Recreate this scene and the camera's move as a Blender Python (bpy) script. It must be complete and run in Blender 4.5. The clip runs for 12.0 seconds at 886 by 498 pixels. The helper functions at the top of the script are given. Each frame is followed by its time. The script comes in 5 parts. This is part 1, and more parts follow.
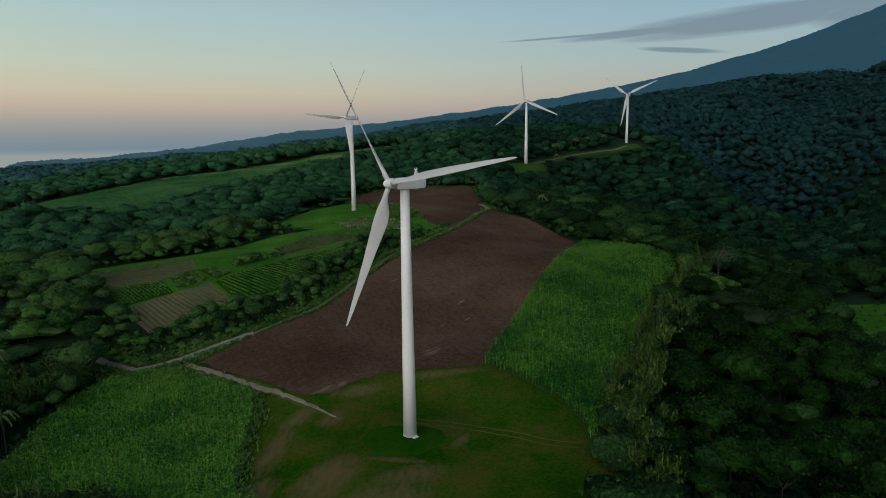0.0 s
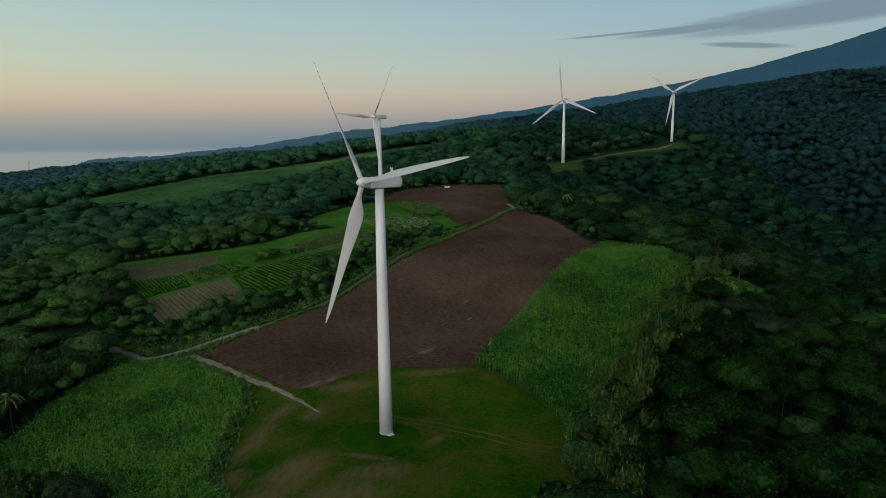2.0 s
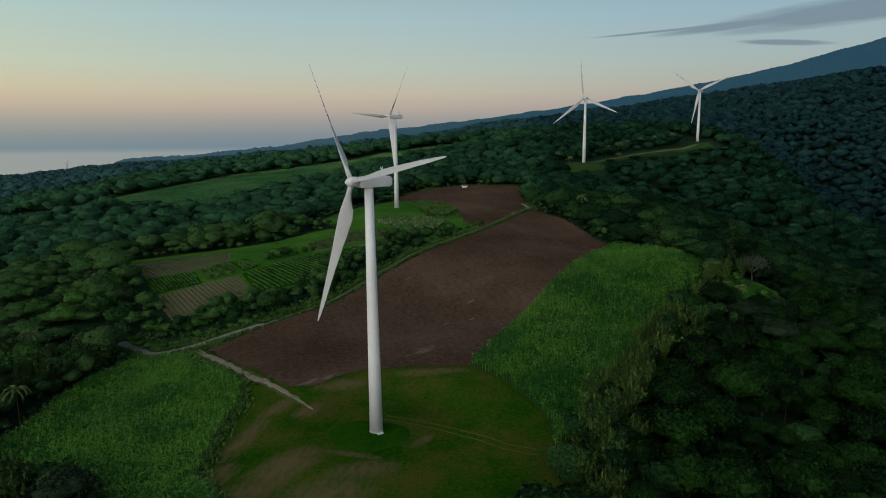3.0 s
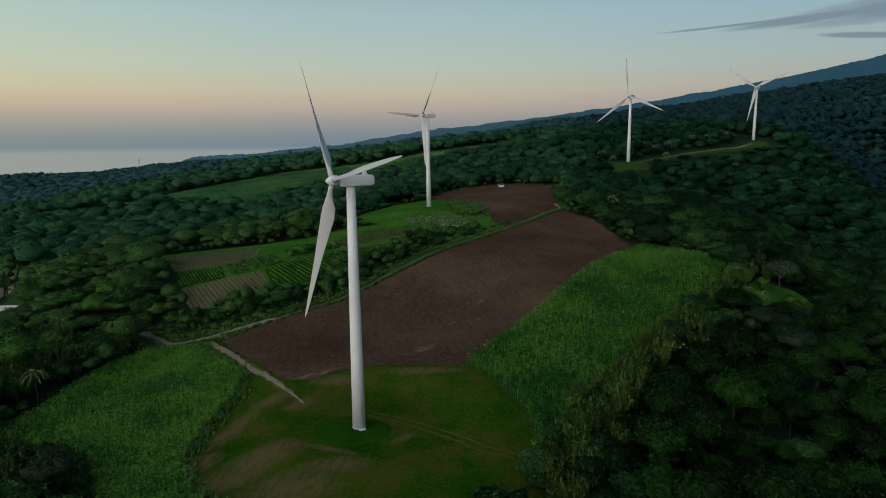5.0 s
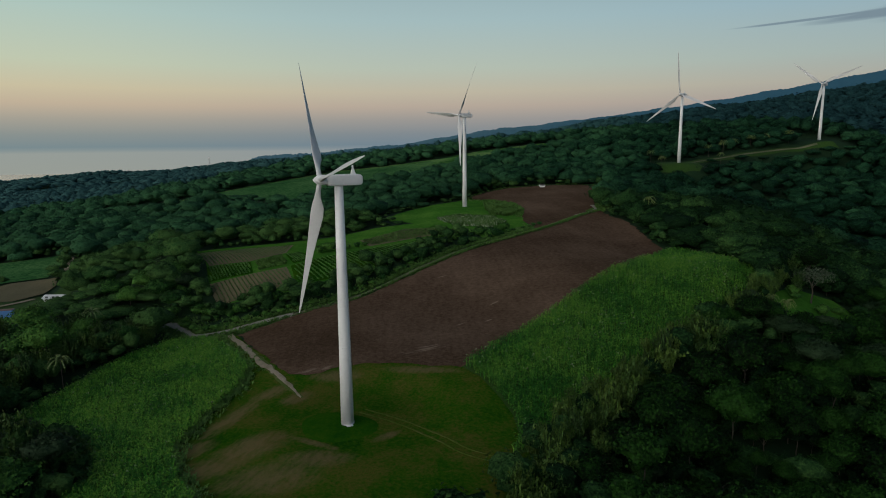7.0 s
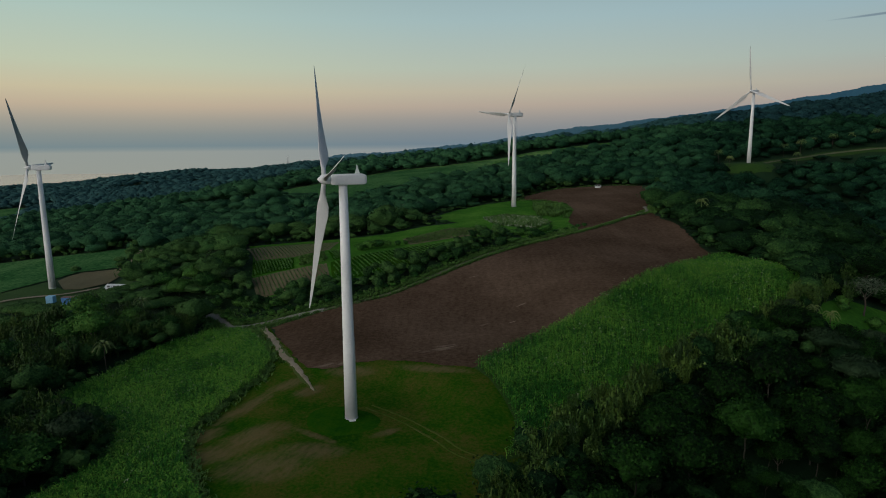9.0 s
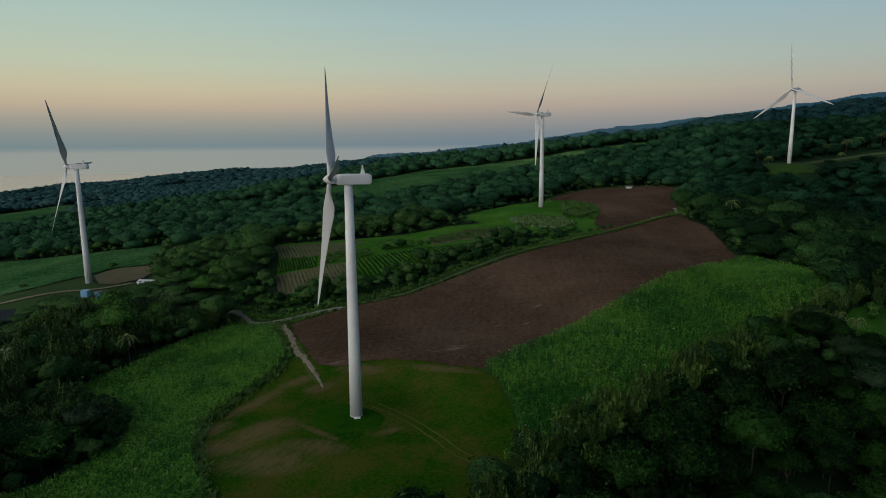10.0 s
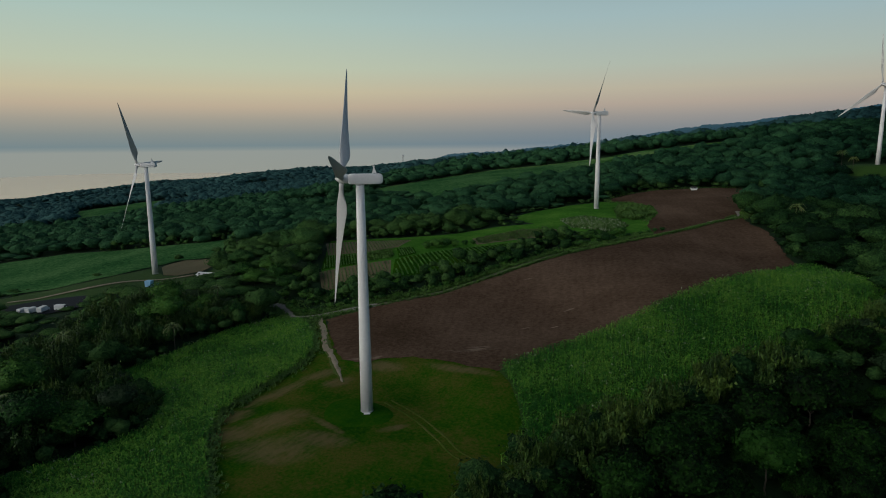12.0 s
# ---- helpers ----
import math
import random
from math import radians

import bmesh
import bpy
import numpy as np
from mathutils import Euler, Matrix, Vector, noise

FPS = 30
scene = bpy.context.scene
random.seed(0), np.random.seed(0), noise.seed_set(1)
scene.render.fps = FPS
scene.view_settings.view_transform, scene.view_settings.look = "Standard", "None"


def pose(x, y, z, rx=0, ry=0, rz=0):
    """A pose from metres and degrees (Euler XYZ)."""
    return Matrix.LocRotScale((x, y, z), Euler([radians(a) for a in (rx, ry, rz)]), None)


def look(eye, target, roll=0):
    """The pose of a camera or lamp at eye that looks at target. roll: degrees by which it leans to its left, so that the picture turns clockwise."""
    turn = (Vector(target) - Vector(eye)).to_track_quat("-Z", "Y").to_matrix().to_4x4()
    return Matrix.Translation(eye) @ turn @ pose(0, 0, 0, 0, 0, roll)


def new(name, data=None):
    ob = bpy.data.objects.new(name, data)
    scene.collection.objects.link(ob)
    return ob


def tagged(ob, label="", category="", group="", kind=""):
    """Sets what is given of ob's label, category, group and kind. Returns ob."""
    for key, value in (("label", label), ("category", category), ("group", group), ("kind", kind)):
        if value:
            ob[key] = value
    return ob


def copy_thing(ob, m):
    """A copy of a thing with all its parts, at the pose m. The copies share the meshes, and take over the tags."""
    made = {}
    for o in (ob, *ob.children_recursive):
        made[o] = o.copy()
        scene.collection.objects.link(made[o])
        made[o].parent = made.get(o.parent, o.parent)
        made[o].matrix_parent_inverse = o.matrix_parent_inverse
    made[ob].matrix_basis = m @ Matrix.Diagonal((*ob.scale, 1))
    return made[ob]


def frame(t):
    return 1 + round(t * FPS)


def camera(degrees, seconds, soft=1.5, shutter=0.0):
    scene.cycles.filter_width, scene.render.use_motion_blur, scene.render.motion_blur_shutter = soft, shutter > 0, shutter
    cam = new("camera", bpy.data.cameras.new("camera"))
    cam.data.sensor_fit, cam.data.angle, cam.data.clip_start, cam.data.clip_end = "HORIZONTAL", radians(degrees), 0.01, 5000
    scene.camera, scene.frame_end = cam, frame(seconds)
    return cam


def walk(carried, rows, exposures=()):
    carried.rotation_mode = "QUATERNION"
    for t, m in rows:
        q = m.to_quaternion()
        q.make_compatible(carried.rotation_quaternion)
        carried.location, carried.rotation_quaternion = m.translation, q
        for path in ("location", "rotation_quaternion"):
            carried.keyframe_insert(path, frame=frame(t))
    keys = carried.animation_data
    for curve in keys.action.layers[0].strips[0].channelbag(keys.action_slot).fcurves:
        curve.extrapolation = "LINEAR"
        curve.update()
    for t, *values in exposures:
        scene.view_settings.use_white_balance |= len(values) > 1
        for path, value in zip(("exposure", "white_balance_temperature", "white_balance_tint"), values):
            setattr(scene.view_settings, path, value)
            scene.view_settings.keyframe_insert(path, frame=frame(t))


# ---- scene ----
cam = camera(72.1, 12.0, soft=1.0)
METRES, EYE, TILT, LEAN, TURN = 86.0, 56.9, 0.0, 0.0, 0.0
ROWS = [
    (0.0, 0.0, 0.0, 0.0, -0.12, -9.53, 0.7),
    (0.5, 0.0425, 0.0007, -0.0002, 0.7, -9.55, 0.68),
    (1.0, 0.0855, 0.0022, -0.0005, 1.99, -9.57, 0.67),
    (1.5, 0.1285, 0.0049, -0.0008, 3.45, -9.58, 0.65),
    (2.0, 0.1715, 0.0087, -0.0009, 4.91, -9.59, 0.65),
    (2.5, 0.2143, 0.0134, -0.0009, 6.35, -9.61, 0.64),
    (3.0, 0.257, 0.0191, -0.0014, 7.6, -9.6, 0.62),
    (5.0, 0.4251, 0.0514, -0.0027, 13.1, -9.64, 0.6),
    (5.5, 0.4661, 0.0618, -0.0028, 14.55, -9.64, 0.59),
    (6.0, 0.5068, 0.0733, -0.0031, 16.0, -9.63, 0.58),
    (6.5, 0.547, 0.0859, -0.0034, 17.46, -9.62, 0.55),
    (7.0, 0.5863, 0.0993, -0.0037, 18.92, -9.61, 0.54),
    (9.0, 0.7381, 0.1613, -0.0031, 25.9, -9.62, 0.53),
    (9.5, 0.7741, 0.1794, -0.0027, 27.75, -9.62, 0.53),
    (10.0, 0.8092, 0.1982, -0.0027, 29.57, -9.61, 0.53),
    (10.5, 0.8436, 0.2183, -0.0026, 31.39, -9.6, 0.53),
    (11.0, 0.8773, 0.2396, -0.0026, 33.21, -9.61, 0.54),
    (11.5, 0.9102, 0.2614, -0.0022, 35.02, -9.61, 0.52),
    (12.0, 0.9423, 0.2842, -0.0021, 36.85, -9.6, 0.5),
]
walk(cam, [(t, pose(0, 0, EYE, TILT, LEAN, TURN) @ pose(METRES * x, METRES * y, METRES * z, 90 + pitch, roll, yaw)) for t, x, y, z, yaw, pitch, roll in ROWS],
     exposures=[(0.0, 0.05), (6.0, -0.05), (12.0, -0.15)])

# ---------------------------------------------------------------- world and light
GLOW = Vector((-0.38, -0.92, 0.06)).normalized()      # where the sun has just gone down


def build_world():
    world = bpy.data.worlds.new("dusk_sky")
    scene.world = world
    world.use_nodes = True
    nt = world.node_tree
    nt.nodes.clear()
    N, L = nt.nodes.new, nt.links.new
    out, bg = N("ShaderNodeOutputWorld"), N("ShaderNodeBackground")
    L(bg.outputs[0], out.inputs[0])
    tc, sep = N("ShaderNodeTexCoord"), N("ShaderNodeSeparateXYZ")
    L(tc.outputs["Generated"], sep.inputs[0])
    # belt of twilight colours, by the height above the horizon
    rng = N("ShaderNodeMapRange")
    rng.inputs[1].default_value, rng.inputs[2].default_value = -0.1, 1.0
    L(sep.outputs[2], rng.inputs[0])
    ramp = N("ShaderNodeValToRGB")
    L(rng.outputs[0], ramp.inputs[0])
    stops = [(-0.1, (62, 76, 84)), (-0.035, (142, 149, 150)), (-0.004, (140, 149, 153)), (0.001, (112, 132, 145)), (0.02, (126, 138, 145)), (0.042, (152, 151, 149)),
             (0.062, (179, 166, 154)), (0.085, (188, 181, 162)), (0.12, (179, 190, 177)), (0.19, (162, 187, 190)), (0.45, (90, 120, 142)), (1.0, (42, 62, 88))]
    el = ramp.color_ramp.elements
    for k, (z, c) in enumerate(stops):
        e = el[k] if k < 2 else el.new(0.5)
        e.position = (z + 0.1) / 1.1
        e.color = (*[(v / 255) ** 2.2 for v in c], 1)
    # the real sky's own gradient, weak, under it
    sky = N("ShaderNodeTexSky")
    sky.sky_type = "NISHITA"
    sky.sun_disc = False
    sky.sun_elevation, sky.sun_rotation = radians(1.0), radians(207)
    smix = N("ShaderNodeMix")
    smix.data_type, smix.blend_type = "RGBA", "ADD"
    smix.inputs[0].default_value = 0.02
    L(ramp.outputs[0], smix.inputs[6])
    L(sky.outputs[0], smix.inputs[7])
    # the sky is dimmer and cooler towards the mountain
    side, dim = N("ShaderNodeMapRange"), N("ShaderNodeMix")
    side.interpolation_type = "SMOOTHSTEP"
    side.inputs[1].default_value, side.inputs[2].default_value = -0.45, 0.65
    L(sep.outputs[0], side.inputs[0])
    dim.data_type, dim.blend_type = "RGBA", "MULTIPLY"
    L(side.outputs[0], dim.inputs[0])
    L(smix.outputs[2], dim.inputs[6])
    dim.inputs[7].default_value = (0.70, 0.79, 0.95, 1)
    # the sky over the sea is a little brighter and yellower
    west, warm = N("ShaderNodeMapRange"), N("ShaderNodeMix")
    west.interpolation_type = "SMOOTHSTEP"
    west.inputs[1].default_value, west.inputs[2].default_value = -0.35, -0.85
    L(sep.outputs[0], west.inputs[0])
    warm.data_type, warm.blend_type = "RGBA", "MULTIPLY"
    L(west.outputs[0], warm.inputs[0])
    L(dim.outputs[2], warm.inputs[6])
    warm.inputs[7].default_value = (1.16, 1.13, 1.0, 1)
    # afterglow round the sunken sun
    dot = N("ShaderNodeVectorMath")
    dot.operation = "DOT_PRODUCT"
    L(tc.outputs["Generated"], dot.inputs[0])
    dot.inputs[1].default_value = GLOW
    gr = N("ShaderNodeMapRange")
    gr.interpolation_type = "SMOOTHSTEP"
    gr.inputs[1].default_value, gr.inputs[2].default_value, gr.inputs[4].default_value = 0.2, 1.0, 1.0
    L(dot.outputs["Value"], gr.inputs[0])
    gmix = N("ShaderNodeMix")
    gmix.data_type, gmix.blend_type = "RGBA", "ADD"
    L(gr.outputs[0], gmix.inputs[0])
    L(warm.outputs[2], gmix.inputs[6])
    gmix.inputs[7].default_value = (1.55, 1.46, 1.33, 1)
    # a long flat cloud and a cap of cloud over the mountain, by bearing and height
    az = N("ShaderNodeMath")
    az.operation = "ARCTAN2"
    L(sep.outputs[0], az.inputs[0])
    L(sep.outputs[1], az.inputs[1])

    def calc(op, a, b=None, clamp=False):
        m = N("ShaderNodeMath")
        m.operation, m.use_clamp = op, clamp
        for s, v in zip(m.inputs, (a, b)):
            if v is None:
                continue
            if isinstance(v, (int, float)):
                s.default_value = v
            else:
                L(v, s)
        return m.outputs[0]

    cmb = N("ShaderNodeCombineXYZ")
    L(calc("MULTIPLY", az.outputs[0], 5.0), cmb.inputs[0])
    L(calc("MULTIPLY", sep.outputs[2], 42.0), cmb.inputs[1])
    noi = N("ShaderNodeTexNoise")
    noi.inputs["Scale"].default_value, noi.inputs["Detail"].default_value, noi.inputs["Roughness"].default_value = 1.6, 5, 0.55
    L(cmb.outputs[0], noi.inputs[0])
    total = None
    for a0, z0, sa, sz, slope in ((0.47, 0.171, 0.25, 0.0215, 0.055), (0.30, 0.163, 0.14, 0.0075, 0.05), (0.365, 0.1350, 0.075, 0.0048, -0.10), (0.20, 0.1625, 0.13, 0.0022, 0.035), (0.60, 0.172, 0.11, 0.032, 0.0)):
        da = calc("SUBTRACT", az.outputs[0], a0)
        dz = calc("SUBTRACT", calc("SUBTRACT", sep.outputs[2], z0), calc("MULTIPLY", da, slope))
        q = calc("ADD", calc("POWER", calc("ABSOLUTE", calc("DIVIDE", da, sa)), 2.0), calc("POWER", calc("ABSOLUTE", calc("DIVIDE", dz, sz)), 2.0))
        v = calc("SUBTRACT", 1.0, q, True)
        total = v if total is None else calc("MAXIMUM", total, v)
    shape = calc("MULTIPLY", calc("SUBTRACT", calc("ADD", total, noi.outputs[0]), 0.62), 1.6, True)
    cover = calc("MULTIPLY", calc("MULTIPLY", shape, calc("MULTIPLY", total, 3.0, True)), 0.8, True)
    cmix = N("ShaderNodeMix")
    cmix.data_type = "RGBA"
    L(cover, cmix.inputs[0])
    L(gmix.outputs[2], cmix.inputs[6])
    cmix.inputs[7].default_value = (0.170, 0.235, 0.290, 1)
    L(cmix.outputs[2], bg.inputs[0])
    bg.inputs[1].default_value = 1.0


build_world()
sun = new("sun", bpy.data.lights.new("sun", "SUN"))
sun.data.energy, sun.data.angle, sun.data.color = 0.55, radians(70), (1.0, 0.97, 0.92)
sun.matrix_world = look(tuple(GLOW * 50 + Vector((-6, 0, 14))), (0, 0, 0))


# ---------------------------------------------------------------- materials
def mat(name, stops, big=0.05, small=1.0, rough=0.8, bump=0.2, bump_size=None, spec=0.3, island=0.0, tone=0.0, each=0.0, rows=None, metal=0.0, glow=None, contrast=1.0, detail=6, spots=None, fine=0.45):
    """stops: colours from dark to light; big, small: sizes of the two noises (cycles a metre); island, tone, each: how
    much each leaf, each plant, each copy differs (in the woods, tone also carries painted haze and shade); fine: share
    of the small noise;
    rows: (degrees, metres, strength) of furrows."""
    m = bpy.data.materials.new(name)
    m.use_nodes = True
    nt = m.node_tree
    N, L = nt.nodes.new, nt.links.new
    bsdf = nt.nodes["Principled BSDF"]
    tc = N("ShaderNodeTexCoord")

    def noise_of(scale, det):
        n = N("ShaderNodeTexNoise")
        n.inputs["Scale"].default_value, n.inputs["Detail"].default_value, n.inputs["Roughness"].default_value = scale, det, 0.6
        L(tc.outputs["Object"], n.inputs[0])
        return n.outputs[0]

    def calc(op, a, b, c=None):
        k = N("ShaderNodeMath")
        k.operation = op
        for s, v in zip(k.inputs, (a, b, c)):
            if v is None:
                continue
            if isinstance(v, (int, float)):
                s.default_value = v
            else:
                L(v, s)
        return k.outputs[0]

    nb, ns = noise_of(big, 3), noise_of(small, detail)
    fac = calc("ADD", calc("MULTIPLY", nb, 1 - fine), calc("MULTIPLY", ns, fine))
    relief = ns
    if rows:
        mp, wv = N("ShaderNodeMapping"), N("ShaderNodeTexWave")
        mp.inputs["Rotation"].default_value = (0, 0, radians(rows[0]))
        L(tc.outputs["Object"], mp.inputs[0])
        L(mp.outputs[0], wv.inputs[0])
        wv.bands_direction = "X"
        wv.inputs["Scale"].default_value = 0.314 / rows[1]
        wv.inputs["Distortion"].default_value, wv.inputs["Detail"].default_value, wv.inputs["Detail Scale"].default_value = 5.0, 4, 0.8
        fac = calc("ADD", fac, calc("MULTIPLY", calc("SUBTRACT", wv.outputs["Fac"], 0.5), rows[2]))
        # long uneven streaks along the rows
        along_rows, drag = N("ShaderNodeMapping"), N("ShaderNodeTexNoise")
        along_rows.inputs["Scale"].default_value = (1.0, 0.07, 1.0)
        L(mp.outputs[0], along_rows.inputs[0])
        L(along_rows.outputs[0], drag.inputs[0])
        drag.inputs["Scale"].default_value, drag.inputs["Detail"].default_value, drag.inputs["Roughness"].default_value = 0.8 / rows[1], 6, 0.65
        fac = calc("ADD", fac, calc("MULTIPLY", calc("SUBTRACT", drag.outputs[0], 0.5), rows[2] * 8))
        relief = calc("ADD", ns, calc("MULTIPLY", wv.outputs["Fac"], rows[2] * 2))
    fac = calc("ADD", calc("MULTIPLY", calc("SUBTRACT", fac, 0.5), contrast * 1.7), 0.5)
    if island:
        g = N("ShaderNodeNewGeometry")
        fac = calc("ADD", fac, calc("MULTIPLY", calc("SUBTRACT", g.outputs["Random Per Island"], 0.5), island))
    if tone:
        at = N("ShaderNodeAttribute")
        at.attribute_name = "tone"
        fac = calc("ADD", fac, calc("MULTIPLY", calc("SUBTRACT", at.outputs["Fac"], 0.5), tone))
    if each:
        oi = N("ShaderNodeObjectInfo")
        fac = calc("ADD", fac, calc("MULTIPLY", calc("SUBTRACT", oi.outputs["Random"], 0.5), each))
    ramp = N("ShaderNodeValToRGB")
    L(fac, ramp.inputs[0])
    el = ramp.color_ramp.elements
    for k, c in enumerate(stops):
        e = el[k] if k < 2 else el.new(0.5)
        e.position, e.color = k / max(1, len(stops) - 1), (*c, 1)
    colour = ramp.outputs[0]
    if spots:
        # worn patches: ellipses (x, y, rx, ry, degrees) with ragged edges, and streaks along their length
        places, worn, amount, lo, hi, stretch = spots
        total = None
        for px, py, rx, ry, turn in places:
            mp = N("ShaderNodeMapping")
            mp.vector_type = "TEXTURE"
            mp.inputs["Location"].default_value = (px, py, 0)
            mp.inputs["Rotation"].default_value = (0, 0, radians(turn))
            mp.inputs["Scale"].default_value = (rx, ry, 1000)
            L(tc.outputs["Object"], mp.inputs[0])
            ln = N("ShaderNodeVectorMath")
            ln.operation = "LENGTH"
            L(mp.outputs[0], ln.inputs[0])
            v = calc("SUBTRACT", 1.0, ln.outputs["Value"])
            total = v if total is None else calc("MAXIMUM", total, v)
        st = N("ShaderNodeMapping")
        st.vector_type = "TEXTURE"
        st.inputs["Rotation"].default_value = (0, 0, radians(places[0][4]))
        st.inputs["Scale"].default_value = (stretch, 1, 1)
        L(tc.outputs["Object"], st.inputs[0])
        sn = N("ShaderNodeTexNoise")
        sn.inputs["Scale"].default_value, sn.inputs["Detail"].default_value, sn.inputs["Roughness"].default_value = 0.9, 5, 0.65
        L(st.outputs[0], sn.inputs[0])
        k = N("ShaderNodeMapRange")
        k.inputs[1].default_value, k.inputs[2].default_value, k.inputs[4].default_value = lo, hi, amount
        L(calc("ADD", total, calc("MULTIPLY", calc("SUBTRACT", sn.outputs[0], 0.5), 2.6)), k.inputs[0])
        edge = N("ShaderNodeMapRange")
        edge.inputs[1].default_value, edge.inputs[2].default_value = 0.0, 0.35
        L(total, edge.inputs[0])
        mx = N("ShaderNodeMix")
        mx.data_type = "RGBA"
        L(calc("MULTIPLY", k.outputs[0], edge.outputs[0]), mx.inputs[0])
        L(colour, mx.inputs[6])
        mx.inputs[7].default_value = (*worn, 1)
        colour = mx.outputs[2]
    L(colour, bsdf.inputs["Base Color"])
    bsdf.inputs["Roughness"].default_value = rough
    bsdf.inputs["Metallic"].default_value = metal
    bsdf.inputs["Specular IOR Level"].default_value = spec
    if bump:
        b = N("ShaderNodeBump")
        b.inputs["Strength"].default_value = bump
        b.inputs["Distance"].default_value = bump_size or 0.25 / small
        L(relief, b.inputs["Height"])
        L(b.outputs[0], bsdf.inputs["Normal"])
    if glow:
        bsdf.inputs["Emission Color"].default_value = (*glow[0], 1)
        bsdf.inputs["Emission Strength"].default_value = glow[1]
    return m


# Near black: the shade in gaps between crowns is put into the floor's colour.
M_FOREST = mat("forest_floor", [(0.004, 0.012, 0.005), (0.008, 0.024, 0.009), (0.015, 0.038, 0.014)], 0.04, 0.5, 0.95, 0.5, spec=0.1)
M_SOIL = mat("ploughed_soil", [(0.0359, 0.0231, 0.0145), (0.0547, 0.0351, 0.0231), (0.0735, 0.047, 0.0308), (0.1069, 0.0718, 0.0496)], 0.03, 0.9, 0.95, 0.9, 0.3, spec=0.0, rows=(-25, 2.4, 0.018), contrast=1.6,
             spots=([(-3, 151, 11, 3.2, 42), (-27.5, 132.5, 5, 2, 50), (5.5, 187, 6.5, 0.7, 62), (0, 171.5, 4.5, 0.8, 62), (7, 174.6, 2.5, 0.4, 55), (-17, 203, 4, 0.7, 40), (-24, 135, 3.5, 1.4, 50)], (0.22, 0.17, 0.13), 0.6, 0.45, 1.1, 8.0))
M_LAWN = mat("mown_grass", [(0.0077, 0.0386, 0.0025), (0.0173, 0.0542, 0.0034), (0.0335, 0.0588, 0.0058), (0.062, 0.0573, 0.0132)], 0.08, 1.5, 0.95, 0.8, spec=0.0, contrast=2.3,
             spots=([(-33.5, 110, 13, 3.2, 82), (-21, 100, 10, 6, 40), (-25, 93, 11, 5, 40), (-20, 132.5, 8, 3.0, 20), (-24, 121, 5, 3, 60), (-9, 104, 8, 1.3, -8), (3, 111, 4, 1.6, 60), (0, 138.5, 12, 2.2, 4), (-33, 98, 6, 4, 60), (-6, 99, 9, 4, 20), (-12, 92, 12, 6, 20), (-31, 122, 7, 3, 60)], (0.115, 0.080, 0.042), 0.65, -0.2, 0.9, 2.5))
M_RUT = mat("worn_grass", [(0.024, 0.056, 0.006), (0.046, 0.066, 0.014), (0.075, 0.072, 0.028)], 0.1, 1.2, 0.95, 0.5, spec=0.1)
M_FADED = mat("thin_grass", [(0.026, 0.058, 0.006), (0.046, 0.066, 0.012), (0.074, 0.072, 0.026)], 0.1, 1.2, 0.95, 0.5, spec=0.0, contrast=1.6)
M_TALL = mat("tall_grass", [(0.0243, 0.0663, 0.0133), (0.0497, 0.116, 0.0199), (0.0884, 0.1547, 0.0331)], 0.08, 0.8, 0.8, 0, spec=0.2, island=0.6)
M_FLOWER = mat("pale_plumes", [(0.119, 0.187, 0.102), (0.255, 0.306, 0.204), (0.51, 0.527, 0.425)], 0.2, 1.0, 0.85, 0, spec=0.1, island=0.6)
M_PLUME = mat("cane_flower", [(0.12, 0.17, 0.09), (0.20, 0.24, 0.15), (0.32, 0.34, 0.25)], 0.2, 1.0, 0.85, 0, spec=0.05, island=0.6)
M_PLOT = mat("plot_earth", [(0.06, 0.0552, 0.0288), (0.096, 0.084, 0.0456), (0.138, 0.1176, 0.066)], 0.06, 0.9, 0.95, 0.6, spec=0.1)
M_PAD = mat("pad_grass", [(0.0069, 0.0403, 0.0031), (0.0129, 0.0532, 0.0031), (0.0242, 0.058, 0.0046)], 0.1, 1.5, 0.95, 0.4, spec=0.0, contrast=2.2)
M_MEADOW = mat("meadow_grass", [(0.0182, 0.0676, 0.0104), (0.0364, 0.1118, 0.0143), (0.0728, 0.156, 0.026)], 0.06, 0.7, 0.95, 0.5, spec=0.0, contrast=1.5)
M_CANEBED = mat("cane_bed", [(0.012, 0.03, 0.006), (0.02, 0.05, 0.008), (0.036, 0.066, 0.014)], 0.05, 0.8, 0.9, 0.5, spec=0.1)
M_CANE = mat("cane_leaf", [(0.009, 0.0627, 0.0072), (0.0233, 0.1299, 0.0108), (0.0582, 0.2016, 0.0161), (0.1613, 0.3046, 0.0358)], 0.06, 0.5, 0.7, 0, spec=0.1, island=0.8, contrast=1.9)
M_CROP = mat("crop_leaf", [(0.024, 0.07, 0.014), (0.045, 0.12, 0.022), (0.08, 0.18, 0.034)], 0.03, 0.5, 0.7, 0, spec=0.2, island=0.5)
M_GRAVEL = mat("road_gravel", [(0.084, 0.09, 0.072), (0.156, 0.15, 0.1296), (0.24, 0.228, 0.204)], 0.15, 2.0, 0.95, 0.4, spec=0.15)
M_LANE = mat("grassy_gravel", [(0.042, 0.06, 0.024), (0.09, 0.0936, 0.06), (0.144, 0.138, 0.102)], 0.1, 1.2, 0.95, 0.4, spec=0.0)
M_TRACK = mat("track_dirt", [(0.09, 0.08, 0.045), (0.18, 0.15, 0.11), (0.28, 0.24, 0.19)], 0.3, 2.0, 0.95, 0.5, spec=0.1)
